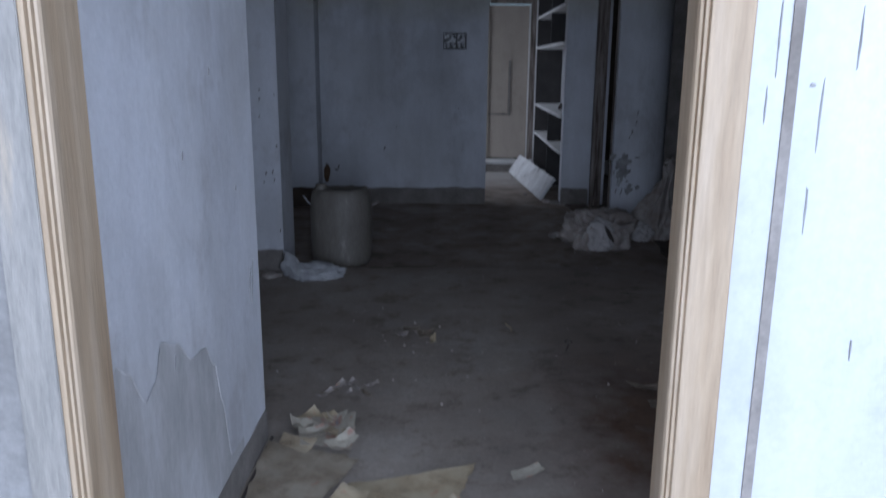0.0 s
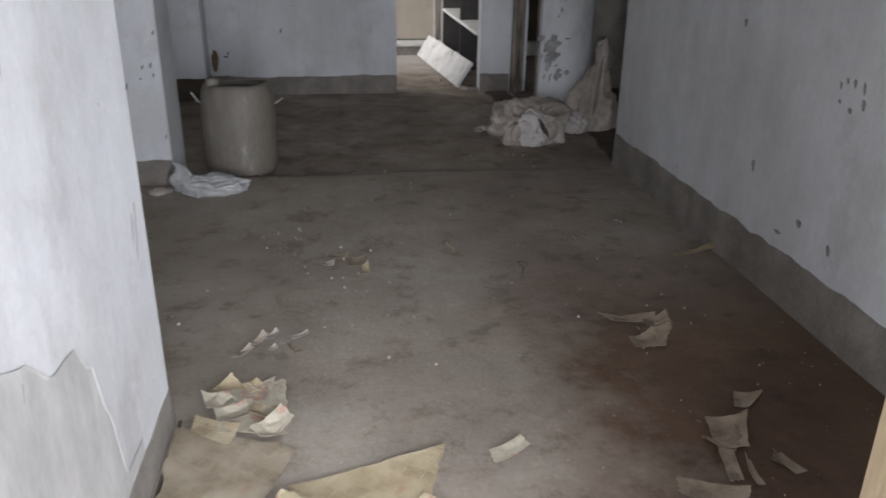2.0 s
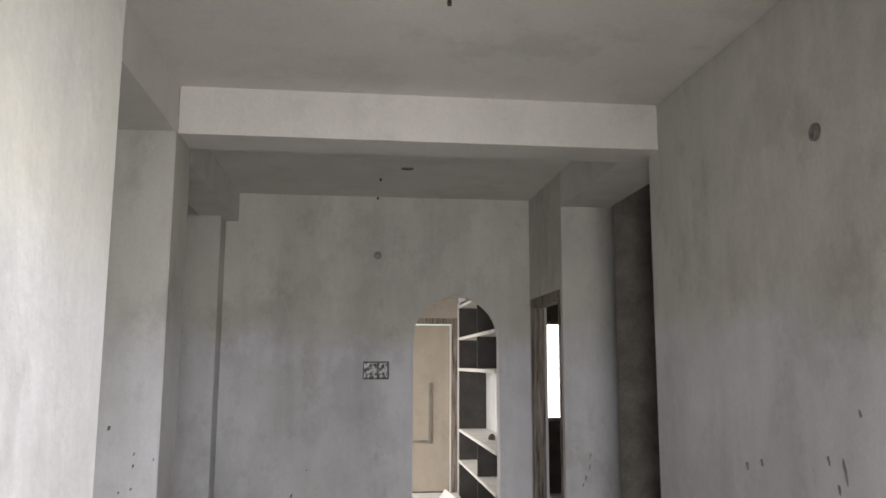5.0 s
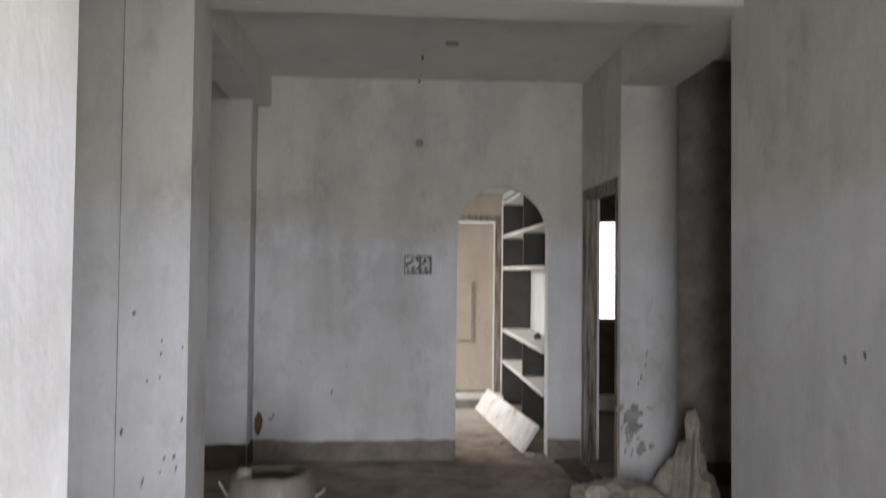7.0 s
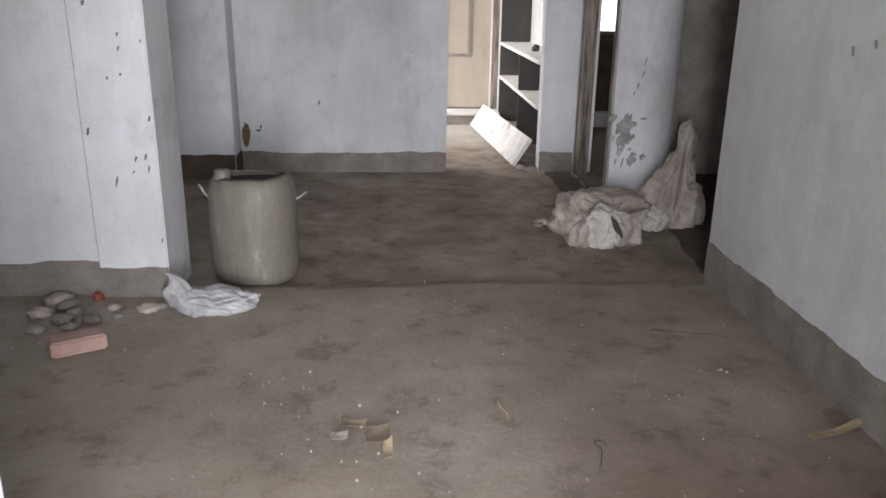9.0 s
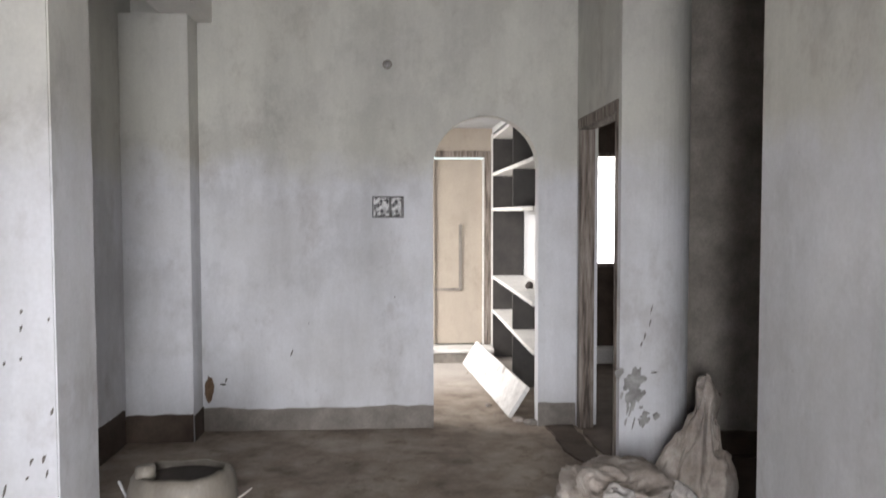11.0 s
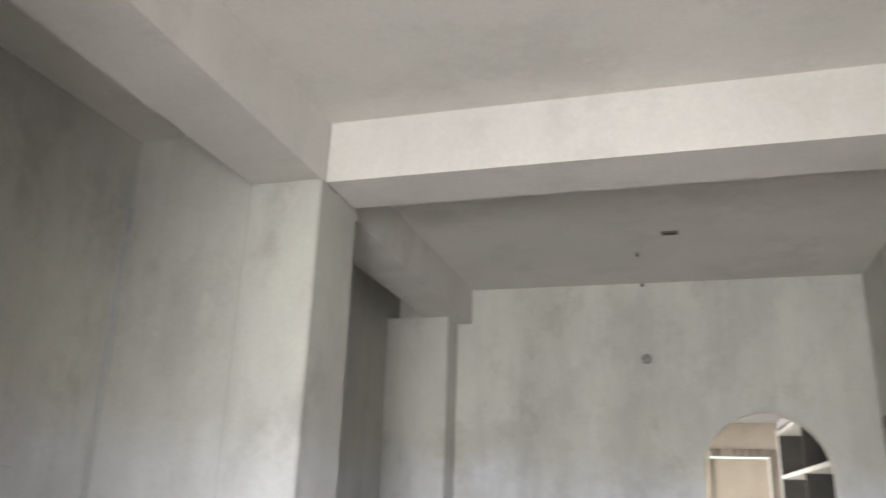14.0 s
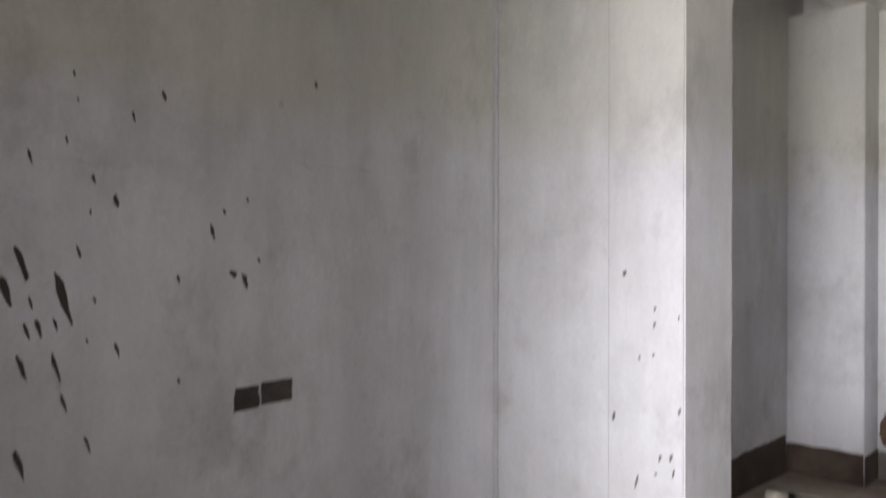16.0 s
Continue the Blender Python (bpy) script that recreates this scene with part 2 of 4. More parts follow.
def paper_material(name, tone, ink, age_tone=(0.62, 0.55, 0.45)):
    """Old newsprint: yellowed, with columns of grey type, darker picture blocks and dirt."""
    m, n, l, b = material(name)
    co = n.new("ShaderNodeTexCoord").outputs["Object"]
    mp = n.new("ShaderNodeMapping")
    mp.inputs["Rotation"].default_value = (0, 0, 0.6)
    l.new(co, mp.inputs[0])

    def print_blocks(width, height, gap, dark, bias):
        t = n.new("ShaderNodeTexBrick")
        t.offset = 0.37
        t.inputs["Scale"].default_value, t.inputs["Bias"].default_value = 1.0, bias
        t.inputs["Color1"].default_value, t.inputs["Color2"].default_value = (*grey(1.0), 1), (*dark, 1)
        t.inputs["Mortar"].default_value = (*grey(1.05), 1)
        t.inputs["Brick Width"].default_value, t.inputs["Row Height"].default_value, t.inputs["Mortar Size"].default_value = width, height, gap
        l.new(mp.outputs[0], t.inputs[0])
        return t.outputs[0]

    base = mix(n, l, ink, tone, print_blocks(0.055, 0.041, 0.002, (0.45, 0.42, 0.4), -0.2), "MULTIPLY")
    base = mix(n, l, ink, base, print_blocks(0.03, 0.0052, 0.0016, (0.5, 0.48, 0.46), 0.2), "MULTIPLY")
    faded = noise_node(n, l, 16, 4, 0.6, co)
    base = mix(n, l, ramp(n, l, faded, [(0.44, grey(0.0)), (0.58, grey(0.85))]), base, tone)
    red = noise_node(n, l, 21, 3, 0.5, co)
    base = mix(n, l, ramp(n, l, red, [(0.69, grey(0.0)), (0.72, grey(0.7 * ink))]), base, (0.42, 0.15, 0.11))
    age = noise_node(n, l, 7, 6, 0.65, co)
    base = mix(n, l, 0.75, base, ramp(n, l, age, [(0.32, age_tone), (0.62, grey(1.0))]), "MULTIPLY")
    l.new(base, b.inputs["Base Color"])
    b.inputs["Roughness"].default_value = 0.85
    bump(n, l, b, [(noise_node(n, l, 45, 4, 0.6, co), 0.3, 0.004)])
    return m


PAPER = paper_material("old_newspaper", (0.43, 0.365, 0.26), 1.0, (0.5, 0.43, 0.34))
PAPER_PLAIN = paper_material("brown_wrapping_paper", (0.41, 0.345, 0.235), 0.5)
PAPER_DIRTY = paper_material("trodden_paper", (0.27, 0.225, 0.175), 0.8, (0.45, 0.38, 0.31))
PAPER_FLAT = paper_material("stained_flat_paper", (0.34, 0.295, 0.225), 0.4, (0.5, 0.42, 0.33))
PAPER_RED = rough_stuff("printed_paper", [(0.4, (0.4, 0.36, 0.285)), (0.56, (0.36, 0.325, 0.26)), (0.62, (0.34, 0.19, 0.14)), (0.68, (0.22, 0.22, 0.23))], 14, 60, 0.85)


# ---------------------------------------------------------------- building helpers
def link(name, bm, mat, parent=None, label="", smooth=False):
    me = bpy.data.meshes.new(name)
    bm.normal_update()
    bm.to_mesh(me)
    bm.free()
    for mm in (mat if isinstance(mat, (list, tuple)) else [mat]):
        me.materials.append(mm)
    if smooth:
        me.polygons.foreach_set("use_smooth", [True] * len(me.polygons))
    ob = new(name, me)
    if parent:
        ob.parent = parent
    if label:
        ob["label"] = label
    return ob


def part(name, bm, mat, parent, label="", smooth=False):
    return link(name, bm, mat, parent, label, smooth)


def box(bm, x0, x1, y0, y1, z0, z1, bevel=0.0, cuts=0):
    got = bmesh.ops.create_cube(bm, size=1.0)
    for v in got["verts"]:
        v.co = Vector((x0 + (v.co.x + 0.5) * (x1 - x0), y0 + (v.co.y + 0.5) * (y1 - y0), z0 + (v.co.z + 0.5) * (z1 - z0)))
    edges = list({e for v in got["verts"] for e in v.link_edges})
    if bevel:
        bmesh.ops.bevel(bm, geom=edges, offset=bevel, segments=2, affect="EDGES")
    return bm


def boxes(*rows, bevel=0.0):
    bm = bmesh.new()
    for r in rows:
        box(bm, *r, bevel=bevel)
    return bm


def structure(name, bm, mat, label, category, smooth=False):
    return tagged(link(name, bm, mat, None, "", smooth), label, category, "", "structure")


def empty(name, at, label, category, group=""):
    ob = new(name)
    ob.location = at
    return tagged(ob, label, category, group)


def fract(v, scale, seed=0.0):
    return noise.fractal(Vector(v) * scale + Vector((seed, seed * 1.7, -seed)), 1.0, 2.0, 4)


# ---------------------------------------------------------------- the large structure
def floor_mesh():
    bm = bmesh.new()
    xs = np.arange(-2.4, 5.4, 0.05)
    ys = np.arange(-2.9, 10.2, 0.05)
    rows = []
    for y in ys:
        row = []
        for x in xs:
            edge = 4.62 + 0.03 * math.sin(x * 2.1) + 0.03 * noise.noise((x * 3, 0, 4))
            z = -0.026 * min(1, max(0, (y - edge) / 0.03)) + 0.006 * fract((x, y, 0), 1.3) + 0.002 * fract((x, y, 3), 7)
            row.append(bm.verts.new((x, y, z)))
        rows.append(row)
    for a, b in zip(rows, rows[1:]):
        for i in range(len(xs) - 1):
            bm.faces.new((a[i], a[i + 1], b[i + 1], b[i]))
    return bm


def rounded_wall():
    """The passage wall, its corner shaped as a quarter round so the shade fades in softly."""
    line = [(1.585, 6.1), (1.76, 6.1)] + [(1.76 + 0.32 * math.sin(a), 6.42 - 0.32 * math.cos(a)) for a in (math.pi / 2 * i / 14 for i in range(1, 15))] + [(2.08, 6.48), (1.93, 6.48), (1.93, 6.36), (1.585, 6.16)]
    bm = bmesh.new()
    low = [bm.verts.new((x, y, -0.05)) for x, y in line]
    top = [bm.verts.new((x, y, TOP)) for x, y in line]
    k = len(line)
    for i in range(k):
        bm.faces.new((low[i], low[(i + 1) % k], top[(i + 1) % k], top[i]))
    bm.faces.new(top)
    bm.faces.new(low[::-1])
    bmesh.ops.recalc_face_normals(bm, faces=bm.faces)
    return bm


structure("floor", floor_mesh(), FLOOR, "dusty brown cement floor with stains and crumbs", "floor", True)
TOP = 3.16
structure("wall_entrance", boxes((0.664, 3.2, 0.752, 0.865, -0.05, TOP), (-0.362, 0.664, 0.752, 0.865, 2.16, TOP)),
          WALL_WHITE, "whitewashed plaster wall round the entrance door", "wall")
# shade on this side of the door is painted as a darker grey
structure("wall_entrance_left", boxes((-2.1, -0.364, 0.612, 0.865, -0.05, TOP)), WALL_SHADED, "plaster wall left of the entrance door, greyed for its shade", "wall")
structure("wall_entry_left", boxes((-0.573, -0.423, 0.865, 2.18, -0.05, TOP), (-1.72, -0.573, 2.03, 2.18, -0.05, TOP)),
          WALL, "primed plaster wall with a ragged damp patch", "wall")
structure("wall_right", boxes((1.71, 1.86, 0.865, 4.665, -0.05, 3.005), (1.86, 5.2, 4.515, 4.665, -0.05, TOP), bevel=0.006),
          WALL, "primed plaster side wall with smears and chips", "wall")
structure("wall_left", boxes((-1.87, -1.72, 2.03, 4.75, -0.05, TOP)), WALL, "grey plaster wall with dark splashes", "wall")
structure("wall_alcove", boxes((-1.72, -1.154, 4.505, 4.75, -0.05, TOP)), WALL, "primed plaster wall beside a column", "wall")
structure("column_left", boxes((-1.15, -0.845, 4.48, 4.838, -0.05, 2.752), bevel=0.006), WALL, "square plastered concrete column", "column")
structure("wall_dining_left", boxes((-1.62, -1.47, 4.75, 7.18, -0.05, TOP)), WALL, "shaded plaster wall of the dining space", "wall")
structure("column_back", boxes((-1.47, -1.03, 6.93, 7.18, -0.05, 2.778), bevel=0.005), WALL, "plastered pier in the corner", "column")
structure("wall_passage", rounded_wall(), WALL, "plaster wall of the side passage, stained low down", "wall")
# passage shade painted as a darker wall colour; the end wall is unseen, added
structure("wall_passage_recess", boxes((2.08, 5.2, 6.41, 6.48, -0.05, TOP)), CEMENT_AND_SHADE, "wall deep in the passage, darkened for its shade", "wall")
structure("wall_passage_end", boxes((5.2, 5.35, 4.515, 6.46, -0.05, TOP)), CEMENT_AND_SHADE, "unseen wall added to close the side passage and keep it dark", "wall")
structure("wall_bedroom_door", boxes((1.585, 1.72, 6.165, 7.18, 2.14, TOP), (1.585, 1.72, 7.13, 7.18, -0.05, 2.14)), WALL,
          "plaster wall over the side doorway", "wall")

ARCH_L, ARCH_R, SPRING, RISE = 0.57, 1.312, 1.80, 0.365


def arch_wall():
    bm = bmesh.new()
    y0, y1 = 7.18, 7.32
    box(bm, -1.62, ARCH_L, y0, y1, -0.05, TOP)
    box(bm, ARCH_R, 1.72, y0, y1, -0.05, TOP)
    mid, half, k = (ARCH_L + ARCH_R) / 2, (ARCH_R - ARCH_L) / 2, 28
    curve = [(mid - half * math.cos(math.pi * i / k), SPRING + RISE * math.sin(math.pi * i / k)) for i in range(k + 1)]
    for (xa, za), (xb, zb) in zip(curve, curve[1:]):
        v = [bm.verts.new(p) for p in ((xa, y0, za), (xb, y0, zb), (xb, y0, TOP), (xa, y0, TOP), (xa, y1, za), (xb, y1, zb), (xb, y1, TOP), (xa, y1, TOP))]
        for f in ((0, 1, 2, 3), (5, 4, 7, 6), (4, 5, 1, 0)):
            bm.faces.new([v[i] for i in f])
    return bm


structure("wall_back", arch_wall(), WALL, "primed plaster wall with a round-headed opening", "wall")
structure("beam_cross", boxes((-0.845, 1.96, 4.522, 4.812, 2.752, TOP)), BEAM, "plastered concrete cross beam", "beam")
structure("beam_hall", boxes((-1.15, -0.848, 2.19, 4.52, 2.754, TOP)), BEAM, "plastered concrete beam over the alcove", "beam")
structure("beam_dining_left", boxes((-1.2, -0.928, 4.812, 7.18, 2.778, TOP)), BEAM, "plastered concrete beam over the dining space", "beam")
structure("beam_dining_right", boxes((1.585, 1.96, 4.812, 6.1, 2.752, TOP)), BEAM, "plastered concrete beam over the passage mouth", "beam")
structure("ceiling", boxes((-2.1, 1.96, 0.752, 4.7, 3.005, 3.16), (-1.62, 1.585, 4.7, 7.18, 3.022, 3.16), (1.585, 5.35, 4.515, 9.9, 3.022, 3.16),
                           (-1.75, 1.585, 7.32, 9.95, 2.95, 3.16)), CEIL, "flat plastered concrete ceiling", "ceiling")

# kitchen behind the arch
structure("wall_kitchen_left", boxes((-1.75, -1.6, 7.32, 8.0, -0.05, TOP), (-1.75, -1.6, 9.3, 9.95, -0.05, TOP), (-1.75, -1.6, 8.0, 9.3, -0.05, 1.0), (-1.75, -1.6, 8.0, 9.3, 2.3, TOP)),
          WALL, "kitchen wall with a window opening", "wall")
structure("wall_kitchen_back", boxes((-1.6, -0.5, 9.8, 9.95, -0.05, TOP), (-0.5, 0.62, 9.8, 9.95, -0.05, 0.95), (0.62, 0.7, 9.8, 9.95, -0.05, 2.2), (1.24, 1.66, 9.8, 9.95, -0.05, TOP), (-0.5, 1.24, 9.8, 9.95, 2.11, TOP)), BEIGE,
          "beige plaster wall at the back of the kitchen", "wall")
structure("wall_kitchen_right", boxes((1.63, 1.72, 7.32, 9.8, -0.05, TOP), (1.3, 1.63, 7.32, 9.8, 2.3, TOP)), WALL_WHITE, "whitewashed kitchen wall behind the shelves", "wall")
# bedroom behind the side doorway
# the unlit room's shade is put into these walls' dark colour
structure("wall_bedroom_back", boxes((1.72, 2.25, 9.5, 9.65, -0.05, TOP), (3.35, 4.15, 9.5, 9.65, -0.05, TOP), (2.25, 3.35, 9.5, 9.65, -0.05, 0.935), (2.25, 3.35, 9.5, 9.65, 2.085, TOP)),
          SOIL_AND_SHADE, "bedroom wall with a window, darkened for the room's shade", "wall")
structure("wall_bedroom_right", boxes((4.0, 4.15, 6.22, 9.5, -0.05, TOP)), CEMENT_AND_SHADE, "plain bedroom wall, darkened for the room's shade", "wall")
# porch outside the entrance: an unseen shell added to shape the daylight
structure("wall_porch_left", boxes((-2.1, -1.95, -2.8, 0.612, -0.05, TOP)), WALL_WHITE, "unseen whitewashed porch wall, added to shape the daylight", "wall")
structure("wall_porch_right", boxes((3.2, 3.35, -2.8, 0.865, -0.05, TOP)), WALL_WHITE, "unseen whitewashed porch wall, added to shape the daylight", "wall")
structure("ceiling_porch", boxes((-2.1, 3.35, -2.8, 0.752, 3.0, 3.16)), CEIL, "unseen porch roof slab, added to shape the daylight", "ceiling")
structure("wall_porch_parapet", boxes((-1.95, 3.2, -2.8, -2.66, -0.05, 0.15)), WALL_WHITE, "unseen low porch parapet, added", "wall")


# ---------------------------------------------------------------- skirting: bare cement band with a ragged top
def skirting(p, q, side, height, seed, lift=0.004):
    """A band along the wall foot from p to q, standing out to the side given; its upper edge is uneven."""
    p, q, side = Vector((*p, 0)), Vector((*q, 0)), Vector((*side, 0))
    length = (q - p).length
    k = max(6, int(length / 0.03))
    bm = bmesh.new()
    cols = []
    for i in range(k + 1):
        at = p + (q - p) * i / k
        h = height * (1 + 0.1 * fract((i * 0.03, seed, 0), 3.0) + 0.05 * fract((i * 0.03, seed, 5), 11))
        cols.append([bm.verts.new(at + side * a + Vector((0, 0, z))) for a, z in ((lift + 0.004, -0.03), (lift, h), (-0.02, h + 0.003))])
    for a, b in zip(cols, cols[1:]):
        for j in range(2):
            bm.faces.new((a[j], b[j], b[j + 1], a[j + 1]))
    return bm


for pq in (((-1.025, 7.18), (0.57, 7.18), (0, -1), 0.13), ((1.312, 7.18), (1.58, 7.18), (0, -1), 0.135), ((1.71, 0.87), (1.71, 4.66), (-1, 0), 0.196),
           ((-1.15, 4.48), (-0.845, 4.48), (0, -1), 0.142), ((-1.71, 4.505), (-1.156, 4.505), (0, -1), 0.16), ((-0.423, 0.87), (-0.423, 2.18), (1, 0), 0.108),
           ((-1.72, 2.19), (-1.72, 4.5), (1, 0), 0.16)):
    structure("baseboard", skirting(*pq, seed=pq[0][0] * 3 + pq[0][1]), CEMENT_AND_SHADE, "bare cement skirting band with a ragged top", "skirting")
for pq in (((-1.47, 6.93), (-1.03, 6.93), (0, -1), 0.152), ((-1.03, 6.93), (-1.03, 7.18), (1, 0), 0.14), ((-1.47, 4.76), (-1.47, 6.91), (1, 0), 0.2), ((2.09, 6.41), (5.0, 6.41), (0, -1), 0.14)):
    structure("baseboard", skirting(*pq, seed=pq[0][0] * 3 + pq[0][1]), SOIL_AND_SHADE, "dark brown cement skirting band", "skirting")


# ---------------------------------------------------------------- entrance door frame
def frame_post(x_in, x_out, y0, y1, z0, z1):
    """A rebated, moulded door post: profile in plan, from the inner to the outer edge, pulled up."""
    s = 1 if x_out > x_in else -1
    w = abs(x_out - x_in)
    prof = [(0.0, y1), (0.0, y0 + 0.012), (0.002, y0 + 0.006), (0.005, y0 + 0.004), (0.006, y0 + 0.01), (0.008, y0 + 0.01), (0.009, y0 + 0.003), (0.012, y0 + 0.002),
            (0.013, y0 + 0.008), (0.0155, y0 + 0.008), (0.017, y0 + 0.001), (0.02, y0), (w - 0.003, y0), (w, y0 + 0.003), (w, y1)]
    bm = bmesh.new()
    rings = []
    for k in range(25):
        z = z0 + (z1 - z0) * k / 24
        rings.append([bm.verts.new((x_in + s * (a + 0.0015 * noise.noise((a * 30, z * 2, x_in))), y + 0.0015 * noise.noise((y * 20, z * 2.3, 5)), z)) for a, y in prof])
    for a, b in zip(rings, rings[1:]):
        for i in range(len(prof)):
            j = (i + 1) % len(prof)
            bm.faces.new((a[i], a[j], b[j], b[i]) if s > 0 else (a[j], a[i], b[i], b[j]))
    bm.faces.new(rings[-1])
    return bm


door = empty("door_frame", (0, 0, 0), "raw teak entrance door frame with moulded edges, no door hung", "door frame")
part("post", frame_post(0.582, 0.662, 0.742, 0.803, -0.02, 2.08), WOOD, door)
part("post", frame_post(-0.276, -0.36, 0.602, 0.712, -0.02, 2.08), WOOD, door)
part("facing", boxes((-0.357, -0.3, 0.597, 0.6015, 0.0, 2.08), bevel=0.0015), DUSTY, door, "grey dust-caked front face of the post")
part("head", boxes((-0.36, 0.662, 0.744, 0.864, 2.082, 2.158), bevel=0.006), WOOD, door)

# side doorway frame, dark and weathered
side_door = empty("door_frame", (1.65, 6.65, 0), "weathered dark wooden door frame of the bedroom, no door hung", "door frame")
for x0, x1, y0, y1 in ((-0.075, -0.04, 6.163, 6.2), (-0.07, 0.03, 7.05, 7.128)):
    part("post", boxes((x0, x1, y0 - 6.65, y1 - 6.65, -0.02, 2.06), bevel=0.006), WOOD_OLD, side_door)
part("head", boxes((-0.075, 0.04, 6.163 - 6.65, 7.128 - 6.65, 2.062, 2.138), bevel=0.006), WOOD_OLD, side_door)

# kitchen back door with a flat moulding
kdoor = empty("kitchen_door", (0.97, 9.8, 0), "closed beige kitchen door with a thin moulding, dusty", "door")
part("leaf", boxes((-0.27, 0.228, 0.02, 0.06, 0.12, 2.04), bevel=0.004), BEIGE, kdoor)
# moulding strips in a darker grey that paints in the groove's shade line
for r in ((-0.268, 0.014, 0.008, 0.019, 0.672, 0.704), (-0.018, 0.014, 0.008, 0.019, 0.706, 1.37)):
    part("moulding", boxes(r, bevel=0.002), CEMENT_AND_SHADE, kdoor)
part("bead", boxes((0.23, 0.246, -0.012, 0.1, 0.11, 2.05), bevel=0.003), KADAPPA, kdoor, "pale bead along the door")
part("post", boxes((0.248, 0.315, -0.03, -0.001, 0.11, 2.125), bevel=0.005), WOOD_OLD, kdoor)
part("head", boxes((-0.268, 0.246, -0.03, -0.001, 2.055, 2.125), bevel=0.005), WOOD_OLD, kdoor)
structure("step_riser", boxes((-1.6, 1.29, 9.52, 9.798, -0.05, 0.07), bevel=0.004), CEMENT_AND_SHADE, "bare cement riser under the kitchen step", "step")
structure("step", boxes((-1.6, 1.29, 9.5, 9.798, 0.072, 0.108), bevel=0.008), KADAPPA, "low cement step before the kitchen door", "step")

# kitchen shelves: an end panel, a divider and slab shelves
unit = empty("shelf_unit", (1.3, 8.5, 0), "built-in open kitchen shelves of pale slabs, empty", "shelf unit")
for z in (0.465, 0.82, 1.52, 1.88, 2.26):
    part("shelf", boxes((0.0, 0.325, -1.16, 1.28, z - 0.016, z + 0.016), bevel=0.004), KADAPPA, unit)
# end panel and dividers coloured near black for the shade on their front faces
part("end_panel", boxes((0.0, 0.325, 1.255, 1.295, -0.02, 2.28), bevel=0.004), SHELF_SHADE, unit)
for z0, z1 in ((-0.02, 0.444), (0.486, 0.8), (1.54, 1.86), (1.9, 2.24)):
    part("divider", boxes((0.004, 0.325, -0.15, -0.115, z0, z1), bevel=0.003), SHELF_SHADE, unit)
part("front_edge", boxes((-0.012, 0.02, 1.256, 1.297, -0.02, 2.3), bevel=0.003), KADAPPA, unit, "pale slab edge")
plank = link("stone_slab", boxes((-1.02, 1.02, -0.13, 0.13, -0.016, 0.016), bevel=0.005), SLAB)
plank.matrix_world = Matrix.Translation((1.12, 8.36, 0.1)) @ pose(0, 0, 0, 0, 0, 94.7) @ pose(0, 0, 0, -57, 0, 0)
tagged(plank, "long pale stone slab leaning against the shelves", "slab")


# ---------------------------------------------------------------- windows
def glow_material(name, strength, colour):
    m, n, l, b = material(name)
    b.inputs["Base Color"].default_value = (0, 0, 0, 1)
    b.inputs["Emission Color"].default_value, b.inputs["Emission Strength"].default_value = (*colour, 1), strength
    return m


GLARE = glow_material("bright_overcast_sky", 2.2, (1.0, 0.99, 0.97))
for name, r in (("backdrop_bedroom", (1.9, 3.7, 9.9, 9.92, 0.6, 2.6)), ("backdrop_kitchen", (-0.8, 0.69, 10.3, 10.32, 0.5, 2.6))):
    structure(name, boxes(r), GLARE, "bright white sky outside the window", "backdrop")
win = empty("window_1", (2.8, 9.55, 1.51), "unglazed bedroom window with a plain wooden frame", "window")
win["kind"] = "structure"
for r in ((-0.548, -0.5, -0.04, 0.04, -0.573, 0.573), (0.5, 0.548, -0.04, 0.04, -0.573, 0.573), (-0.499, 0.499, -0.04, 0.04, -0.573, -0.54), (-0.499, 0.499, -0.04, 0.04, 0.54, 0.573)):
    part("window_frame", boxes(r, bevel=0.004), WOOD_OLD, win)
structure("ledge", boxes((1.74, 3.4, 9.3, 9.498, 0.1, 0.13), (1.74, 3.4, 9.36, 9.498, -0.05, 0.098), bevel=0.004), KADAPPA, "low pale ledge under the bedroom window", "ledge")
structure("loft", boxes((0.75, 1.295, 8.6, 9.798, 2.36, 2.44), (-1.6, 1.295, 8.52, 8.62, 2.36, 2.95)), WALL_WHITE, "white loft slab over the kitchen", "loft")


# ---------------------------------------------------------------- wall marks: chips, splashes, stains
def spots(name, mat, plane, rows, label, seed, slant=0.25):
    """Flat splashes 2 mm proud of a wall. plane: ('x', value, way) or ('y', value, way). rows: (along, height, width, length)."""
    rnd = random.Random(seed)
    bm = bmesh.new()
    axis, value, way = plane
    for order, (u, z, w, h) in enumerate(rows):
        proud = 0.0015 + 0.0002 * order
        k = 11
        ring = []
        for i in range(k):
            a = 2 * math.pi * i / k
            r = 1 + rnd.uniform(-0.3, 0.3)
            du, dz = math.cos(a) * w / 2 * r, math.sin(a) * h / 2 * r
            du = du * (0.72 + 0.5 * dz / h) + dz * slant
            ring.append((u + du, z + dz))
        top = [bm.verts.new((value + way * proud, p, q) if axis == "x" else (p, value + way * proud, q)) for p, q in ring]
        low = [bm.verts.new((value - way * 0.002, p, q) if axis == "x" else (p, value - way * 0.002, q)) for p, q in ring]
        bm.faces.new(top)
        for i in range(k):
            bm.faces.new((top[i], top[(i + 1) % k], low[(i + 1) % k], low[i]))
    bmesh.ops.recalc_face_normals(bm, faces=bm.faces)
    return tagged(link(name, bm, mat), label, "marks", "", "stuff")


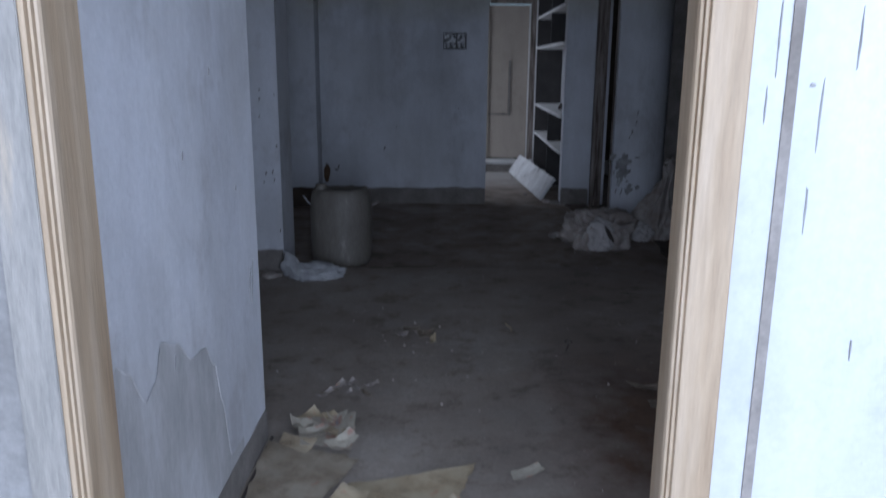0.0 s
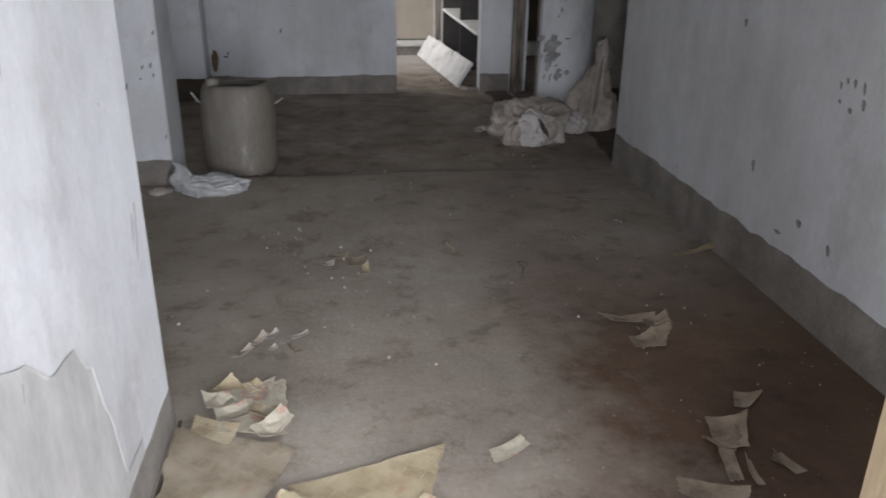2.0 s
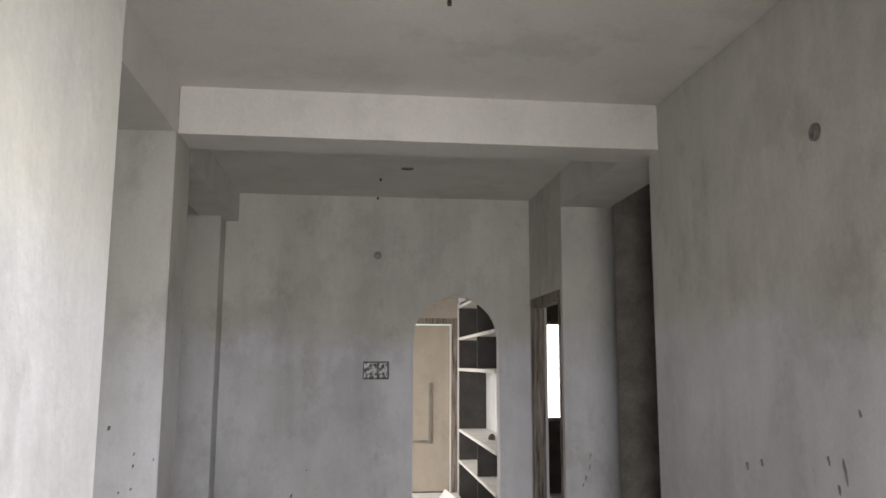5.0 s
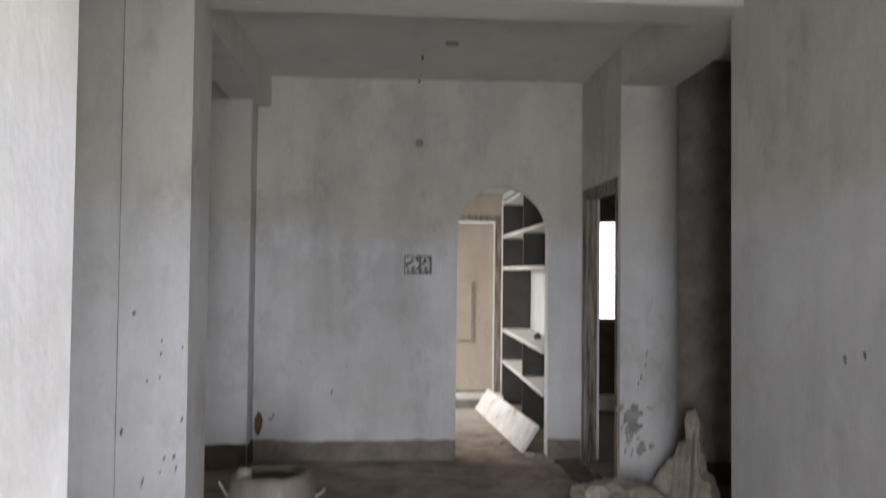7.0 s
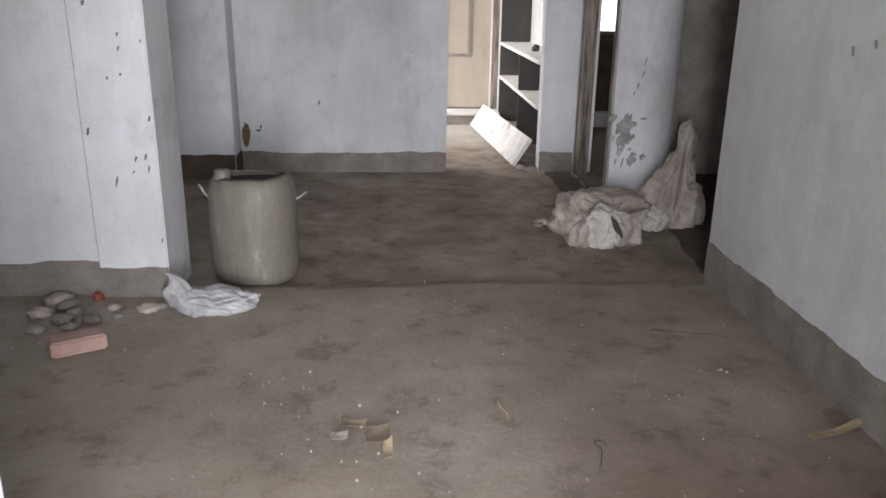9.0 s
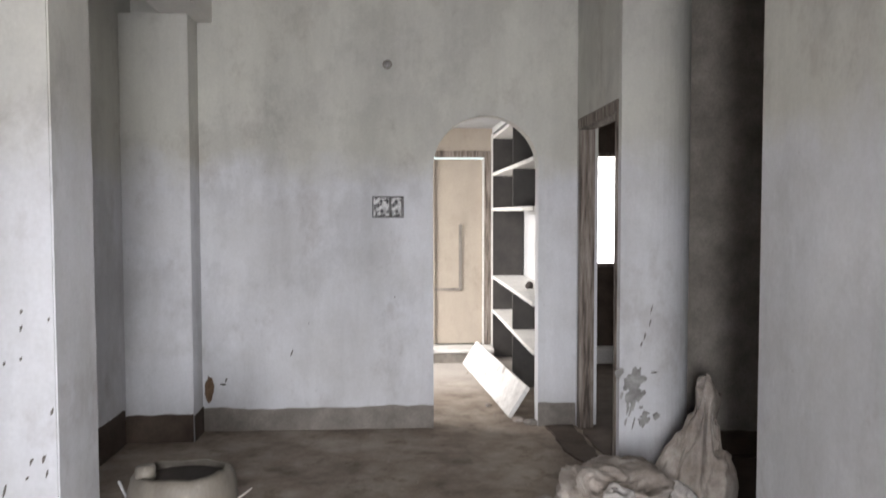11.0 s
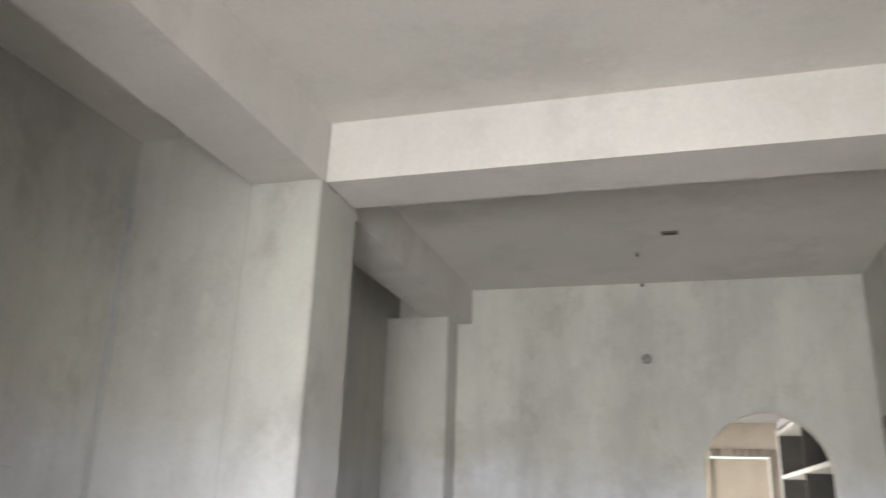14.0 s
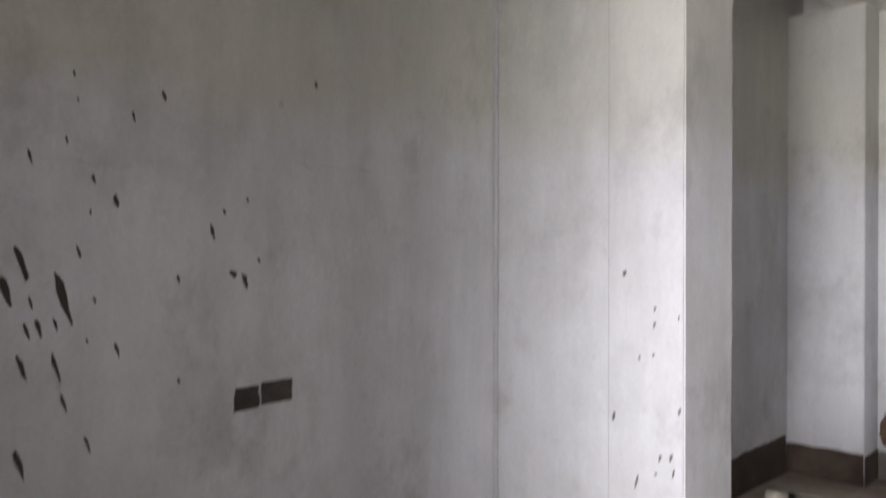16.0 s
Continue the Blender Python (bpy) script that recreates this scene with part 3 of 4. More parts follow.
slash_rows = [(2.68, 1.33, 0.025, 0.096), (2.78, 1.24, 0.03, 0.135), (2.64, 1.27, 0.026, 0.082), (2.7, 1.23, 0.009, 0.03), (2.69, 1.16, 0.011, 0.038), (2.72, 1.16, 0.014, 0.043), (2.76, 1.17, 0.009, 0.031), (2.68, 1.06, 0.016, 0.066), (2.76, 1.06, 0.014, 0.077), (2.78, 0.96, 0.009, 0.048), (2.67, 0.82, 0.018, 0.083), (2.84, 0.84, 0.011, 0.044), (2.92, 1.09, 0.012, 0.042), (2.82, 1.36, 0.01, 0.035), (2.92, 1.5, 0.016, 0.039)]
fleck_rows = [(2.81, 1.84, 0.009, 0.02), (2.82, 1.77, 0.006, 0.014), (2.97, 1.74, 0.008, 0.033), (3.06, 1.81, 0.014, 0.029), (2.79, 1.66, 0.008, 0.023), (2.7, 1.61, 0.01, 0.036), (2.86, 1.56, 0.01, 0.023), (2.85, 1.47, 0.005, 0.014), (3.33, 1.52, 0.008, 0.02), (3.25, 1.48, 0.013, 0.016), (3.21, 1.42, 0.016, 0.039), (3.37, 1.33, 0.008, 0.02), (3.32, 1.27, 0.017, 0.044), (3.28, 1.29, 0.026, 0.023), (3.1, 1.28, 0.008, 0.019), (3.1, 0.98, 0.008, 0.015), (3.59, 1.92, 0.012, 0.019), (2.84, 1.12, 0.005, 0.014), (2.86, 1.23, 0.008, 0.018)]
spots("mud_splashes", MUD_AND_SHADE, ("x", -1.72, 1), slash_rows, "dark mud splashes thrown across the plaster wall", 3, -0.3)
spots("mud_flecks", MUD_AND_SHADE, ("x", -1.72, 1), fleck_rows, "small dark mud flecks across the plaster wall", 4, -0.25)
col_rows = [(-1.08, 1.276, 0.026, 0.026), (-0.957, 1.156, 0.02, 0.02), (-0.959, 1.1, 0.016, 0.03), (-1.018, 0.978, 0.012, 0.02), (-0.962, 0.994, 0.02, 0.018), (-0.866, 1.129, 0.01, 0.02), (-0.862, 0.81, 0.018, 0.034), (-1.124, 0.753, 0.02, 0.044),
            (-0.937, 0.637, 0.018, 0.032), (-0.952, 0.579, 0.014, 0.018), (-0.894, 0.645, 0.016, 0.04), (-0.885, 0.592, 0.01, 0.034), (-0.86, 0.266, 0.012, 0.034), (-1.029, 0.534, 0.012, 0.06)]
spots("plaster_chips", CHIP, ("y", 4.48, -1), [(u, z, w * 0.75, h * 0.75) for u, z, w, h in col_rows], "small dark chips in the column's plaster", 5)
spots("plaster_chips", MUD_AND_SHADE, ("y", 7.18, -1), [(-0.418, 0.514, 0.014, 0.05), (-0.3, 0.72, 0.008, 0.012), (0.3, 0.9, 0.008, 0.012), (-0.89, 0.3, 0.05, 0.014), (-0.87, 0.33, 0.02, 0.03)],
      "small dark nicks in the plaster wall", 6)
right_rows = [(2.61, 0.85, 0.02, 0.035), (2.58, 0.87, 0.017, 0.025), (2.54, 0.87, 0.022, 0.04), (2.49, 0.86, 0.02, 0.05), (2.54, 0.78, 0.027, 0.025), (2.48, 0.81, 0.026, 0.045), (2.6, 0.8, 0.017, 0.019), (2.94, 1.43, 0.02, 0.04),
              (3.04, 1.23, 0.02, 0.1), (3.08, 1.17, 0.018, 0.05), (3.13, 1.26, 0.014, 0.04), (2.35, 1.22, 0.067, 0.01), (2.23, 1.25, 0.052, 0.014), (2.27, 1.12, 0.033, 0.014), (2.51, 1.19, 0.018, 0.014)]
right_rows += [(2.5, 0.31, 0.02, 0.045), (2.69, 0.34, 0.045, 0.036), (2.16, 0.72, 0.02, 0.025), (3.06, 0.45, 0.02, 0.06), (3.29, 0.98, 0.02, 0.04), (2.81, 0.26, 0.062, 0.014), (2.09, 0.29, 0.028, 0.019), (3.7, 1.17, 0.02, 0.045), (3.58, 1.2, 0.016, 0.04), (2.79, 1.49, 0.02, 0.06)]
spots("plaster_chips", SMEAR, ("x", 1.71, -1), [(u, z, w * 0.9, h * 0.75) for u, z, w, h in right_rows], "dark chips and smears on the plaster wall", 7)
spots("plaster_chips", SMEAR, ("x", -0.423, 1), [(2.06, 0.63, 0.008, 0.07), (2.085, 0.6, 0.008, 0.09), (2.1, 0.66, 0.006, 0.05), (1.5, 1.1, 0.007, 0.02), (1.75, 1.3, 0.006, 0.02), (1.35, 0.62, 0.006, 0.04), (1.95, 0.95, 0.005, 0.015)],
      "dark scuffs on the plaster wall by the entrance", 8)
spots("plaster_chips", CHIP, ("y", 6.1, -1), [(1.768, 0.935, 0.01, 0.05), (1.76, 0.86, 0.01, 0.04), (1.73, 0.78, 0.012, 0.05), (1.71, 0.735, 0.012, 0.03), (1.785, 0.572, 0.07, 0.01)],
      "dark cracks and nicks in the passage plaster", 9)
spots("wall_streaks", SMEAR, ("y", 0.752, -1), [(0.77, 1.26, 0.004, 0.1), (0.765, 1.12, 0.004, 0.07), (0.815, 1.36, 0.004, 0.08), (0.69, 1.27, 0.003, 0.05), (0.70, 1.36, 0.003, 0.09), (0.755, 1.3, 0.012, 0.006),
                                               (0.9, 1.2, 0.004, 0.05), (0.86, 0.9, 0.003, 0.03), (0.95, 1.45, 0.004, 0.1)], "thin dark drip streaks on the whitewashed wall", 12, 0.0)
rnd = random.Random(21)
spots("damp_patches", BLOT, ("y", 6.1, -1), [(1.665 + rnd.gauss(0, 0.032), 0.5 + rnd.gauss(0, 0.045), rnd.uniform(0.015, 0.07), rnd.uniform(0.02, 0.08)) for _ in range(34)]
      + [(1.66 + rnd.gauss(0, 0.03), 0.37 + rnd.gauss(0, 0.05), rnd.uniform(0.008, 0.02), rnd.uniform(0.03, 0.1)) for _ in range(8)]
      + [(1.75 + rnd.gauss(0, 0.03), 0.3 + rnd.gauss(0, 0.025), rnd.uniform(0.02, 0.06), rnd.uniform(0.015, 0.05)) for _ in range(10)], "grey damp stains low on the passage wall", 10)
tagged(link("wall_crack", boxes((-1.1535, -1.1505, 4.49, 4.502, 0, 2.752)), MUD_AND_SHADE), "dark open joint beside the column", "crack", "", "stuff")


def damp_patch():
    """Cement wash by the entrance, with a ragged upper edge, on the left-hand wall."""
    tops = ((0.90, 0.45), (0.96, 0.58), (1.03, 0.73), (1.08, 0.70), (1.17, 0.60), (1.22, 0.62), (1.27, 0.70), (1.36, 0.66), (1.47, 0.58), (1.57, 0.57), (1.64, 0.5), (1.69, 0.36), (1.75, 0.16), (1.9, 0.15))
    bm = bmesh.new()
    cols = []
    for i in range(100):
        y = 0.9 + i * 0.01
        k = max(j for j in range(len(tops) - 1) if tops[j][0] <= y + 1e-6)
        (ya, za), (yb, zb) = tops[k], tops[k + 1]
        u = (y - ya) / (yb - ya)
        u = u * u * (3 - 2 * u)
        z = za + (zb - za) * u + 0.008 * fract((y, 0, 2), 12)
        cols.append([bm.verts.new((-0.423 + 0.0015, y, 0.1)), bm.verts.new((-0.423 + 0.0015, y, z)), bm.verts.new((-0.42, y, z + 0.004))])
    for a, b in zip(cols, cols[1:]):
        for j in range(2):
            bm.faces.new((a[j], b[j], b[j + 1], a[j + 1]))
    return bm


tagged(link("damp_patch", damp_patch(), DAMP), "grey cement wash with a ragged edge on the plaster", "stain", "", "stuff")
tagged(link("wall_crack", boxes((0.716, 0.732, 0.7485, 0.752, 0, 3.0)), CEMENT_AND_SHADE), "grey settlement crack down the entrance wall", "crack", "", "stuff")


# ---------------------------------------------------------------- fittings on the walls
def ring(bm, centre, r0, r1, depth, axis):
    k = 18
    rows = []
    for r, d in ((r1, 0.0), (r1, depth), (r0, depth), (r0, -0.012)):
        row = []
        for i in range(k):
            a = 2 * math.pi * i / k
            u, v = r * math.cos(a), r * math.sin(a)
            p = {"y": (u, -d, v), "x": (-d, u, v), "z": (u, v, -d)}[axis]
            row.append(bm.verts.new(Vector(centre) + Vector(p)))
        rows.append(row)
    for a, b in zip(rows, rows[1:]):
        for i in range(k):
            bm.faces.new((a[i], a[(i + 1) % k], b[(i + 1) % k], b[i]))
    bm.faces.new(rows[-1])
    bmesh.ops.recalc_face_normals(bm, faces=bm.faces)
    return bm


for at, axis, label in (((0.256, 7.178, 2.508), "y", "open round conduit outlet in the back wall"), ((1.708, 3.076, 2.414), "x", "open round conduit outlet high on the side wall")):
    o = empty("conduit_outlet", at, label, "conduit outlet", "conduit outlets")
    part("collar", ring(bmesh.new(), (0, 0, 0), 0.022, 0.033, 0.006, axis), CEMENT_AND_SHADE, o)
    part("plug", ring(bmesh.new(), (0, 0, 0), 0.004, 0.021, 0.001, axis), SMEAR, o)
hook = empty("ceiling_box", (0.439, 6.158, 3.022), "small dark fan box opening in the ceiling", "ceiling box")
part("plate", boxes((-0.045, 0.045, -0.03, 0.03, -0.006, 0.01), bevel=0.003), CEMENT_AND_SHADE, hook)
part("slot", boxes((-0.03, 0.03, -0.014, 0.014, -0.009, -0.0065)), MUD_AND_SHADE, hook)
for at in ((0.25, 7.17, 3.017), (0.25, 6.48, 3.017), (0.422, 3.4, 3.0)):
    o = link("ceiling_hook", ring(bmesh.new(), (0, 0, 0), 0.003, 0.009, 0.02, "z"), MUD_AND_SHADE)
    o.location = at
    tagged(o, "short dark wire end poking out of the ceiling", "hook", "ceiling wires")

sw = empty("switch_box", (0.256, 7.18, 1.529), "open metal switch box stuffed with crumpled foil paper", "switch box")
for r in ((-0.11, 0.11, -0.006, 0.02, 0.066, 0.075), (-0.11, 0.11, -0.006, 0.02, -0.075, -0.066), (-0.11, -0.101, -0.006, 0.02, -0.066, 0.066), (0.101, 0.11, -0.006, 0.02, -0.066, 0.066),
          (0.012, 0.02, -0.006, 0.02, -0.066, 0.066)):
    part("rim", boxes(r, bevel=0.001), METAL, sw)
part("back", boxes((-0.1, 0.1, -0.0015, 0.004, -0.066, 0.066)), MUD_AND_SHADE, sw)


def crumple(w, h, seed, depth):
    bm = bmesh.new()
    k = 14
    grid = [[bm.verts.new(((i / k - 0.5) * w, -0.004 - abs(fract((i, j, seed), 0.33)) * depth, (j / k - 0.5) * h)) for i in range(k + 1)] for j in range(k + 1)]
    for a, b in zip(grid, grid[1:]):
        for i in range(k):
            bm.faces.new((a[i], a[i + 1], b[i + 1], b[i]))
    return bm


FOIL = rough_stuff("crumpled_foil_paper", [(0.42, (0.07, 0.07, 0.075)), (0.48, (0.5, 0.5, 0.51)), (0.56, (0.85, 0.85, 0.86))], 34, 120, 0.35, 0.2)
for x0, w, s in ((-0.046, 0.108, 1), (0.058, 0.07, 2)):
    o = part("stuffing", crumple(w, 0.125, s, 0.02), FOIL, sw)
    o.location.x = x0
# rough double recess in the left wall, its shaded hollows drawn as dark plates
rec = empty("wall_recess", (-1.72, 3.389, 0.906), "rough chased box recesses in the plaster, their inner shade painted dark", "recess")
for y0, y1, z0, z1 in ((-0.108, -0.02, -0.045, 0.028), (-0.012, 0.104, -0.036, 0.034)):
    bm = boxes((-0.001, 0.004, y0, y1, z0, z1), bevel=0.0015)
    bmesh.ops.subdivide_edges(bm, edges=list(bm.edges), cuts=3, use_grid_fill=True)
    for v in bm.verts:
        v.co.y += 0.006 * noise.noise(v.co * 60)
        v.co.z += 0.006 * noise.noise(v.co * 60 + Vector((9, 0, 0)))
    part("hole", bm, MUD_AND_SHADE, rec)
# broken plaster at the foot of the corner pier
brk = bmesh.new()
bmesh.ops.create_icosphere(brk, subdivisions=3, radius=1)
for v in brk.verts:
    v.co = Vector((v.co.x * 0.03, v.co.y * 0.012, v.co.z * 0.085)) * (1 + 0.35 * fract(v.co, 2.0))
tagged(link("broken_plaster", brk, rough_stuff("brown_mortar", [(0.3, (0.1, 0.06, 0.035)), (0.7, (0.19, 0.12, 0.075))], 20, 80), None, "", True),
       "brown broken patch of mortar at the pier foot", "damage").location = (-0.985, 7.178, 0.27)


# ---------------------------------------------------------------- the cut plastic can
def can_body():
    k, rings = 48, []
    bm = bmesh.new()
    prof = [(0.0, 0.0), (0.14, 0.0), (0.172, 0.012), (0.188, 0.04), (0.193, 0.08), (0.196, 0.2), (0.195, 0.34), (0.192, 0.43), (0.183, 0.475), (0.168, 0.495), (0.15, 0.503)]
    for r, z in prof[1:]:
        row = []
        for i in range(k):
            a = 2 * math.pi * i / k
            q = 1 / max(abs(math.cos(a)) ** 3 + abs(math.sin(a)) ** 3, 1e-6) ** (1 / 3)
            rr = r * (0.9 + 0.1 * q)
            x, y = rr * math.cos(a), rr * math.sin(a) * 0.9
            dz = 0.0
            if z > 0.46:
                dz = 0.008 * fract((math.cos(a) * 3, math.sin(a) * 3, 1), 1.5) - 0.02 * max(0, math.sin(a) - 0.3)
            x += 0.004 * fract((x, y, z), 5)
            row.append(bm.verts.new((x, y, z + dz)))
        rings.append(row)
    bm.faces.new(list(reversed(rings[0])))
    for a, b in zip(rings, rings[1:]):
        for i in range(k):
            bm.faces.new((a[i], a[(i + 1) % k], b[(i + 1) % k], b[i]))
    return bm


can = empty("plastic_can", (-0.508, 4.775, -0.024), "cement-grey plastic can with its top cut open", "can")
can.scale = (1.06, 1.06, 1.06)
body = part("body", can_body(), DRUM, can, "", True)
sol = body.modifiers.new("wall", "SOLIDIFY")
sol.thickness = 0.004
inner = bmesh.new()
bmesh.ops.create_circle(inner, cap_ends=True, segments=36, radius=0.165)
# dark disc under the rim paints the shade inside the can
o = part("inside_shade", inner, DRUM_IN, can, "dark disc for the shade inside the can")
o.location.z, o.scale = 0.462, (1, 0.9, 1)


def neck(r, h):
    bm = bmesh.new()
    bmesh.ops.create_cone(bm, cap_ends=True, segments=24, radius1=r, radius2=r * 0.96, depth=h)
    bmesh.ops.bevel(bm, geom=[e for e in bm.edges if abs(e.verts[0].co.z - e.verts[1].co.z) < 1e-5], offset=0.004, segments=2, affect="EDGES")
    return bm


part("neck", neck(0.036, 0.05), DRUM, can, "", True).location = (-0.115, -0.055, 0.505)


def tube(points, radius, name, mat, parent=None, label=""):
    cu = bpy.data.curves.new(name, "CURVE")
    cu.dimensions, cu.bevel_depth, cu.bevel_resolution = "3D", radius, 2
    sp = cu.splines.new("BEZIER")
    sp.bezier_points.add(len(points) - 1)
    for b, p in zip(sp.bezier_points, points):
        b.co, b.handle_left_type, b.handle_right_type = p, "AUTO", "AUTO"
    tmp = bpy.data.objects.new(name, cu)
    me = bpy.data.meshes.new_from_object(tmp)
    me.name = name
    bpy.data.objects.remove(tmp)
    me.materials.clear()
    me.materials.append(mat)
    ob = new(name, me)
    if parent:
        ob.parent = parent
    if label:
        ob["label"] = label
    return ob


tube([(-0.185, 0.0, 0.385), (-0.21, 0.02, 0.395), (-0.24, 0.05, 0.425), (-0.25, 0.06, 0.435)], 0.005, "rope_end", CLOTH, can, "frayed rope handle end")
tube([(0.185, 0.0, 0.38), (0.205, 0.02, 0.385), (0.225, 0.05, 0.395), (0.235, 0.06, 0.4)], 0.005, "rope_end", SACK, can, "frayed rope handle end")


# ---------------------------------------------------------------- sacks and cloth
def heap(size, seed, shape, folds=1.0, sub=5, boxy=1.0):
    """A slumped bag: a ball pressed flat below, pulled into shape, with flowing sharp-edged folds."""
    bm = bmesh.new()
    bmesh.ops.create_icosphere(bm, subdivisions=sub, radius=1)
    off = Vector((seed, seed * 0.7, -seed))
    for v in bm.verts:
        c = v.co.copy()
        w = c + 0.45 * noise.noise_vector(c * 1.3 + off)
        dent = noise.voronoi(w * 1.5 + off)[0][0] - 0.45
        fine = noise.voronoi(w * 3.4 - off)[0][0] - 0.45
        tiny = noise.voronoi(w * 8.0 + off)[0][0] - 0.45
        k = 1 + folds * (0.42 * dent + 0.2 * fine + 0.06 * tiny + 0.1 * fract(c, 1.2, seed))
        q = Vector([math.copysign(abs(a) ** boxy, a) for a in c])
        p = Vector((q.x * size[0], q.y * size[1], q.z * size[2])) * k
        p = shape(p, c)
        p.z = max(p.z, -0.004 + 0.006 * fract(c, 3))
        v.co = p
    return bm


def cloth_shape(p, c):
    lift = max(0, -c.x - 0.45) / 0.55
    p.z = p.z * (0.75 + 0.8 * lift) + 0.02 + 0.1 * lift
    p.x *= 1 - 0.14 * lift
    p.y *= 1 - 0.3 * lift
    return p


bag = link("crumpled_bag", heap((0.19, 0.1, 0.085), 14.6, cloth_shape, 1.05, 6), CLOTH, None, "", True)
bag.location = (-0.636, 4.35, 0.0)
tagged(bag, "crumpled dusty white woven bag lying on the floor", "bag")


def sack_a(p, c):
    p.z = p.z * 0.95 + 0.07
    p.y += 0.06 * c.z
    return p


def sack_b(p, c):
    up, round_ = max(0.0, c.z), max(math.hypot(c.x, c.y), 0.05)
    girth = (1 - 0.75 * min(1, up / 0.72) ** 1.2 + 0.5 * max(0, up - 0.8)) if up < 0.985 else 0.12
    girth = max(girth, 0.12) if up else round_
    p.x = p.x * girth / round_ + 0.17 * up ** 1.2
    p.y = p.y * 0.8 * girth / round_ + 0.2 * up ** 1.6
    p.z = p.z + 0.08
    return p


def sack_c(p, c):
    p.z = p.z * 0.8 + 0.04 + 0.07 * max(0, c.y)
    return p


sack = empty("cement_sack", (1.36, 5.46, -0.02), "slumped dusty cement sack torn open at its mouth", "sack", "sacks by the passage")
part("bag", heap((0.235, 0.2, 0.165), 7.7, sack_a, 1.45, 6, 0.66), SACK, sack, "", True)
part("lining", heap((0.1, 0.075, 0.115), 19.3, lambda p, c: p + Vector((-0.005, -0.185 + 0.03 * c.z, 0.095)), 1.3), LINING, sack, "pale torn inner lining", True)
# a dark lump stands for the shade inside the torn mouth
part("mouth", heap((0.014, 0.02, 0.05), 3.3, lambda p, c: p + Vector((0.045 - 0.03 * c.z, -0.262 + 0.02 * c.z, 0.13)), 1.4, 4), MUD_AND_SHADE, sack, "dark lump for the shade in the torn mouth", True)
sack = empty("cement_sack", (1.87, 5.72, -0.02), "tall crumpled cement sack leaning up to a point", "sack", "sacks by the passage")
part("bag", heap((0.21, 0.19, 0.43), 22.9, sack_b, 1.3, 6), SACK, sack, "", True)
part("lining", heap((0.075, 0.06, 0.07), 6.1, lambda p, c: p + Vector((-0.13, -0.15, 0.06)), 1.3), LINING, sack, "pale torn inner lining", True)
sk = link("cement_sack", heap((0.24, 0.2, 0.15), 5.1, sack_c, 1.2, 6), SACK, None, "", True)
sk.location = (1.5, 5.74, -0.02)
tagged(sk, "flattened empty cement sack behind the others", "sack", "sacks by the passage")

# brick and red scrap
br = link("brick", boxes((-0.1, 0.1, -0.05, 0.05, 0, 0.065), bevel=0.008), BRICK)
br.matrix_world = pose(-1.05, 3.925, 0.001, 0, 0, 30)
tagged(br, "loose pale red brick on the dusty floor", "brick")
rd = link("red_scrap", heap((0.022, 0.02, 0.02), 3.3, lambda p, c: p + Vector((0, 0, 0.016)), 1.6, 4), RED, None, "", True)
rd.location = (-1.155, 4.44, 0.0)
tagged(rd, "small crumpled red plastic scrap by the wall", "scrap")
for at, s, seed in (((-1.25, 4.35), 0.05, 1), ((-1.32, 4.42), 0.06, 2), ((-1.2, 4.28), 0.035, 3), ((-0.9, 4.31), 0.045, 4), ((-0.86, 4.34), 0.03, 5), ((1.08, 5.72), 0.05, 6), ((1.05, 5.66), 0.03, 7), ((1.36, 7.25), 0.03, 8), ((-1.1, 4.2), 0.04, 9), ((-1.16, 4.12), 0.03, 10), ((-1.22, 4.2), 0.045, 11), ((-1.05, 4.33), 0.03, 12), ((-1.28, 4.1), 0.035, 13), ((-1.34, 4.27), 0.05, 14), ((-1.0, 4.24), 0.022, 15),
                    ((1.19, 7.3), 0.04, 16), ((1.27, 7.22), 0.05, 17), ((1.02, 7.75), 0.025, 18)):
    o = link("rubble_lump", heap((s, s * 0.8, s * 0.5), seed * 1.9, lambda p, c: p + Vector((0, 0, 0.012)), 1.4, 3), CEMENT_AND_SHADE if seed % 2 else SACK, None, "", True)
    o.location = (*at, -0.026 if at[1] > 4.66 else 0.0)
    tagged(o, "small lump of broken mortar on the floor", "rubble", "rubble lumps")
kb = link("tap_scrap", heap((0.03, 0.03, 0.03), 8.8, lambda p, c: p + Vector((0, 0, 0.02)), 1.8, 3), MUD_AND_SHADE, None, "", True)
kb.location = (1.45, 8.35, 0.842)
tagged(kb, "small dark crumpled scrap on the kitchen shelf", "scrap")


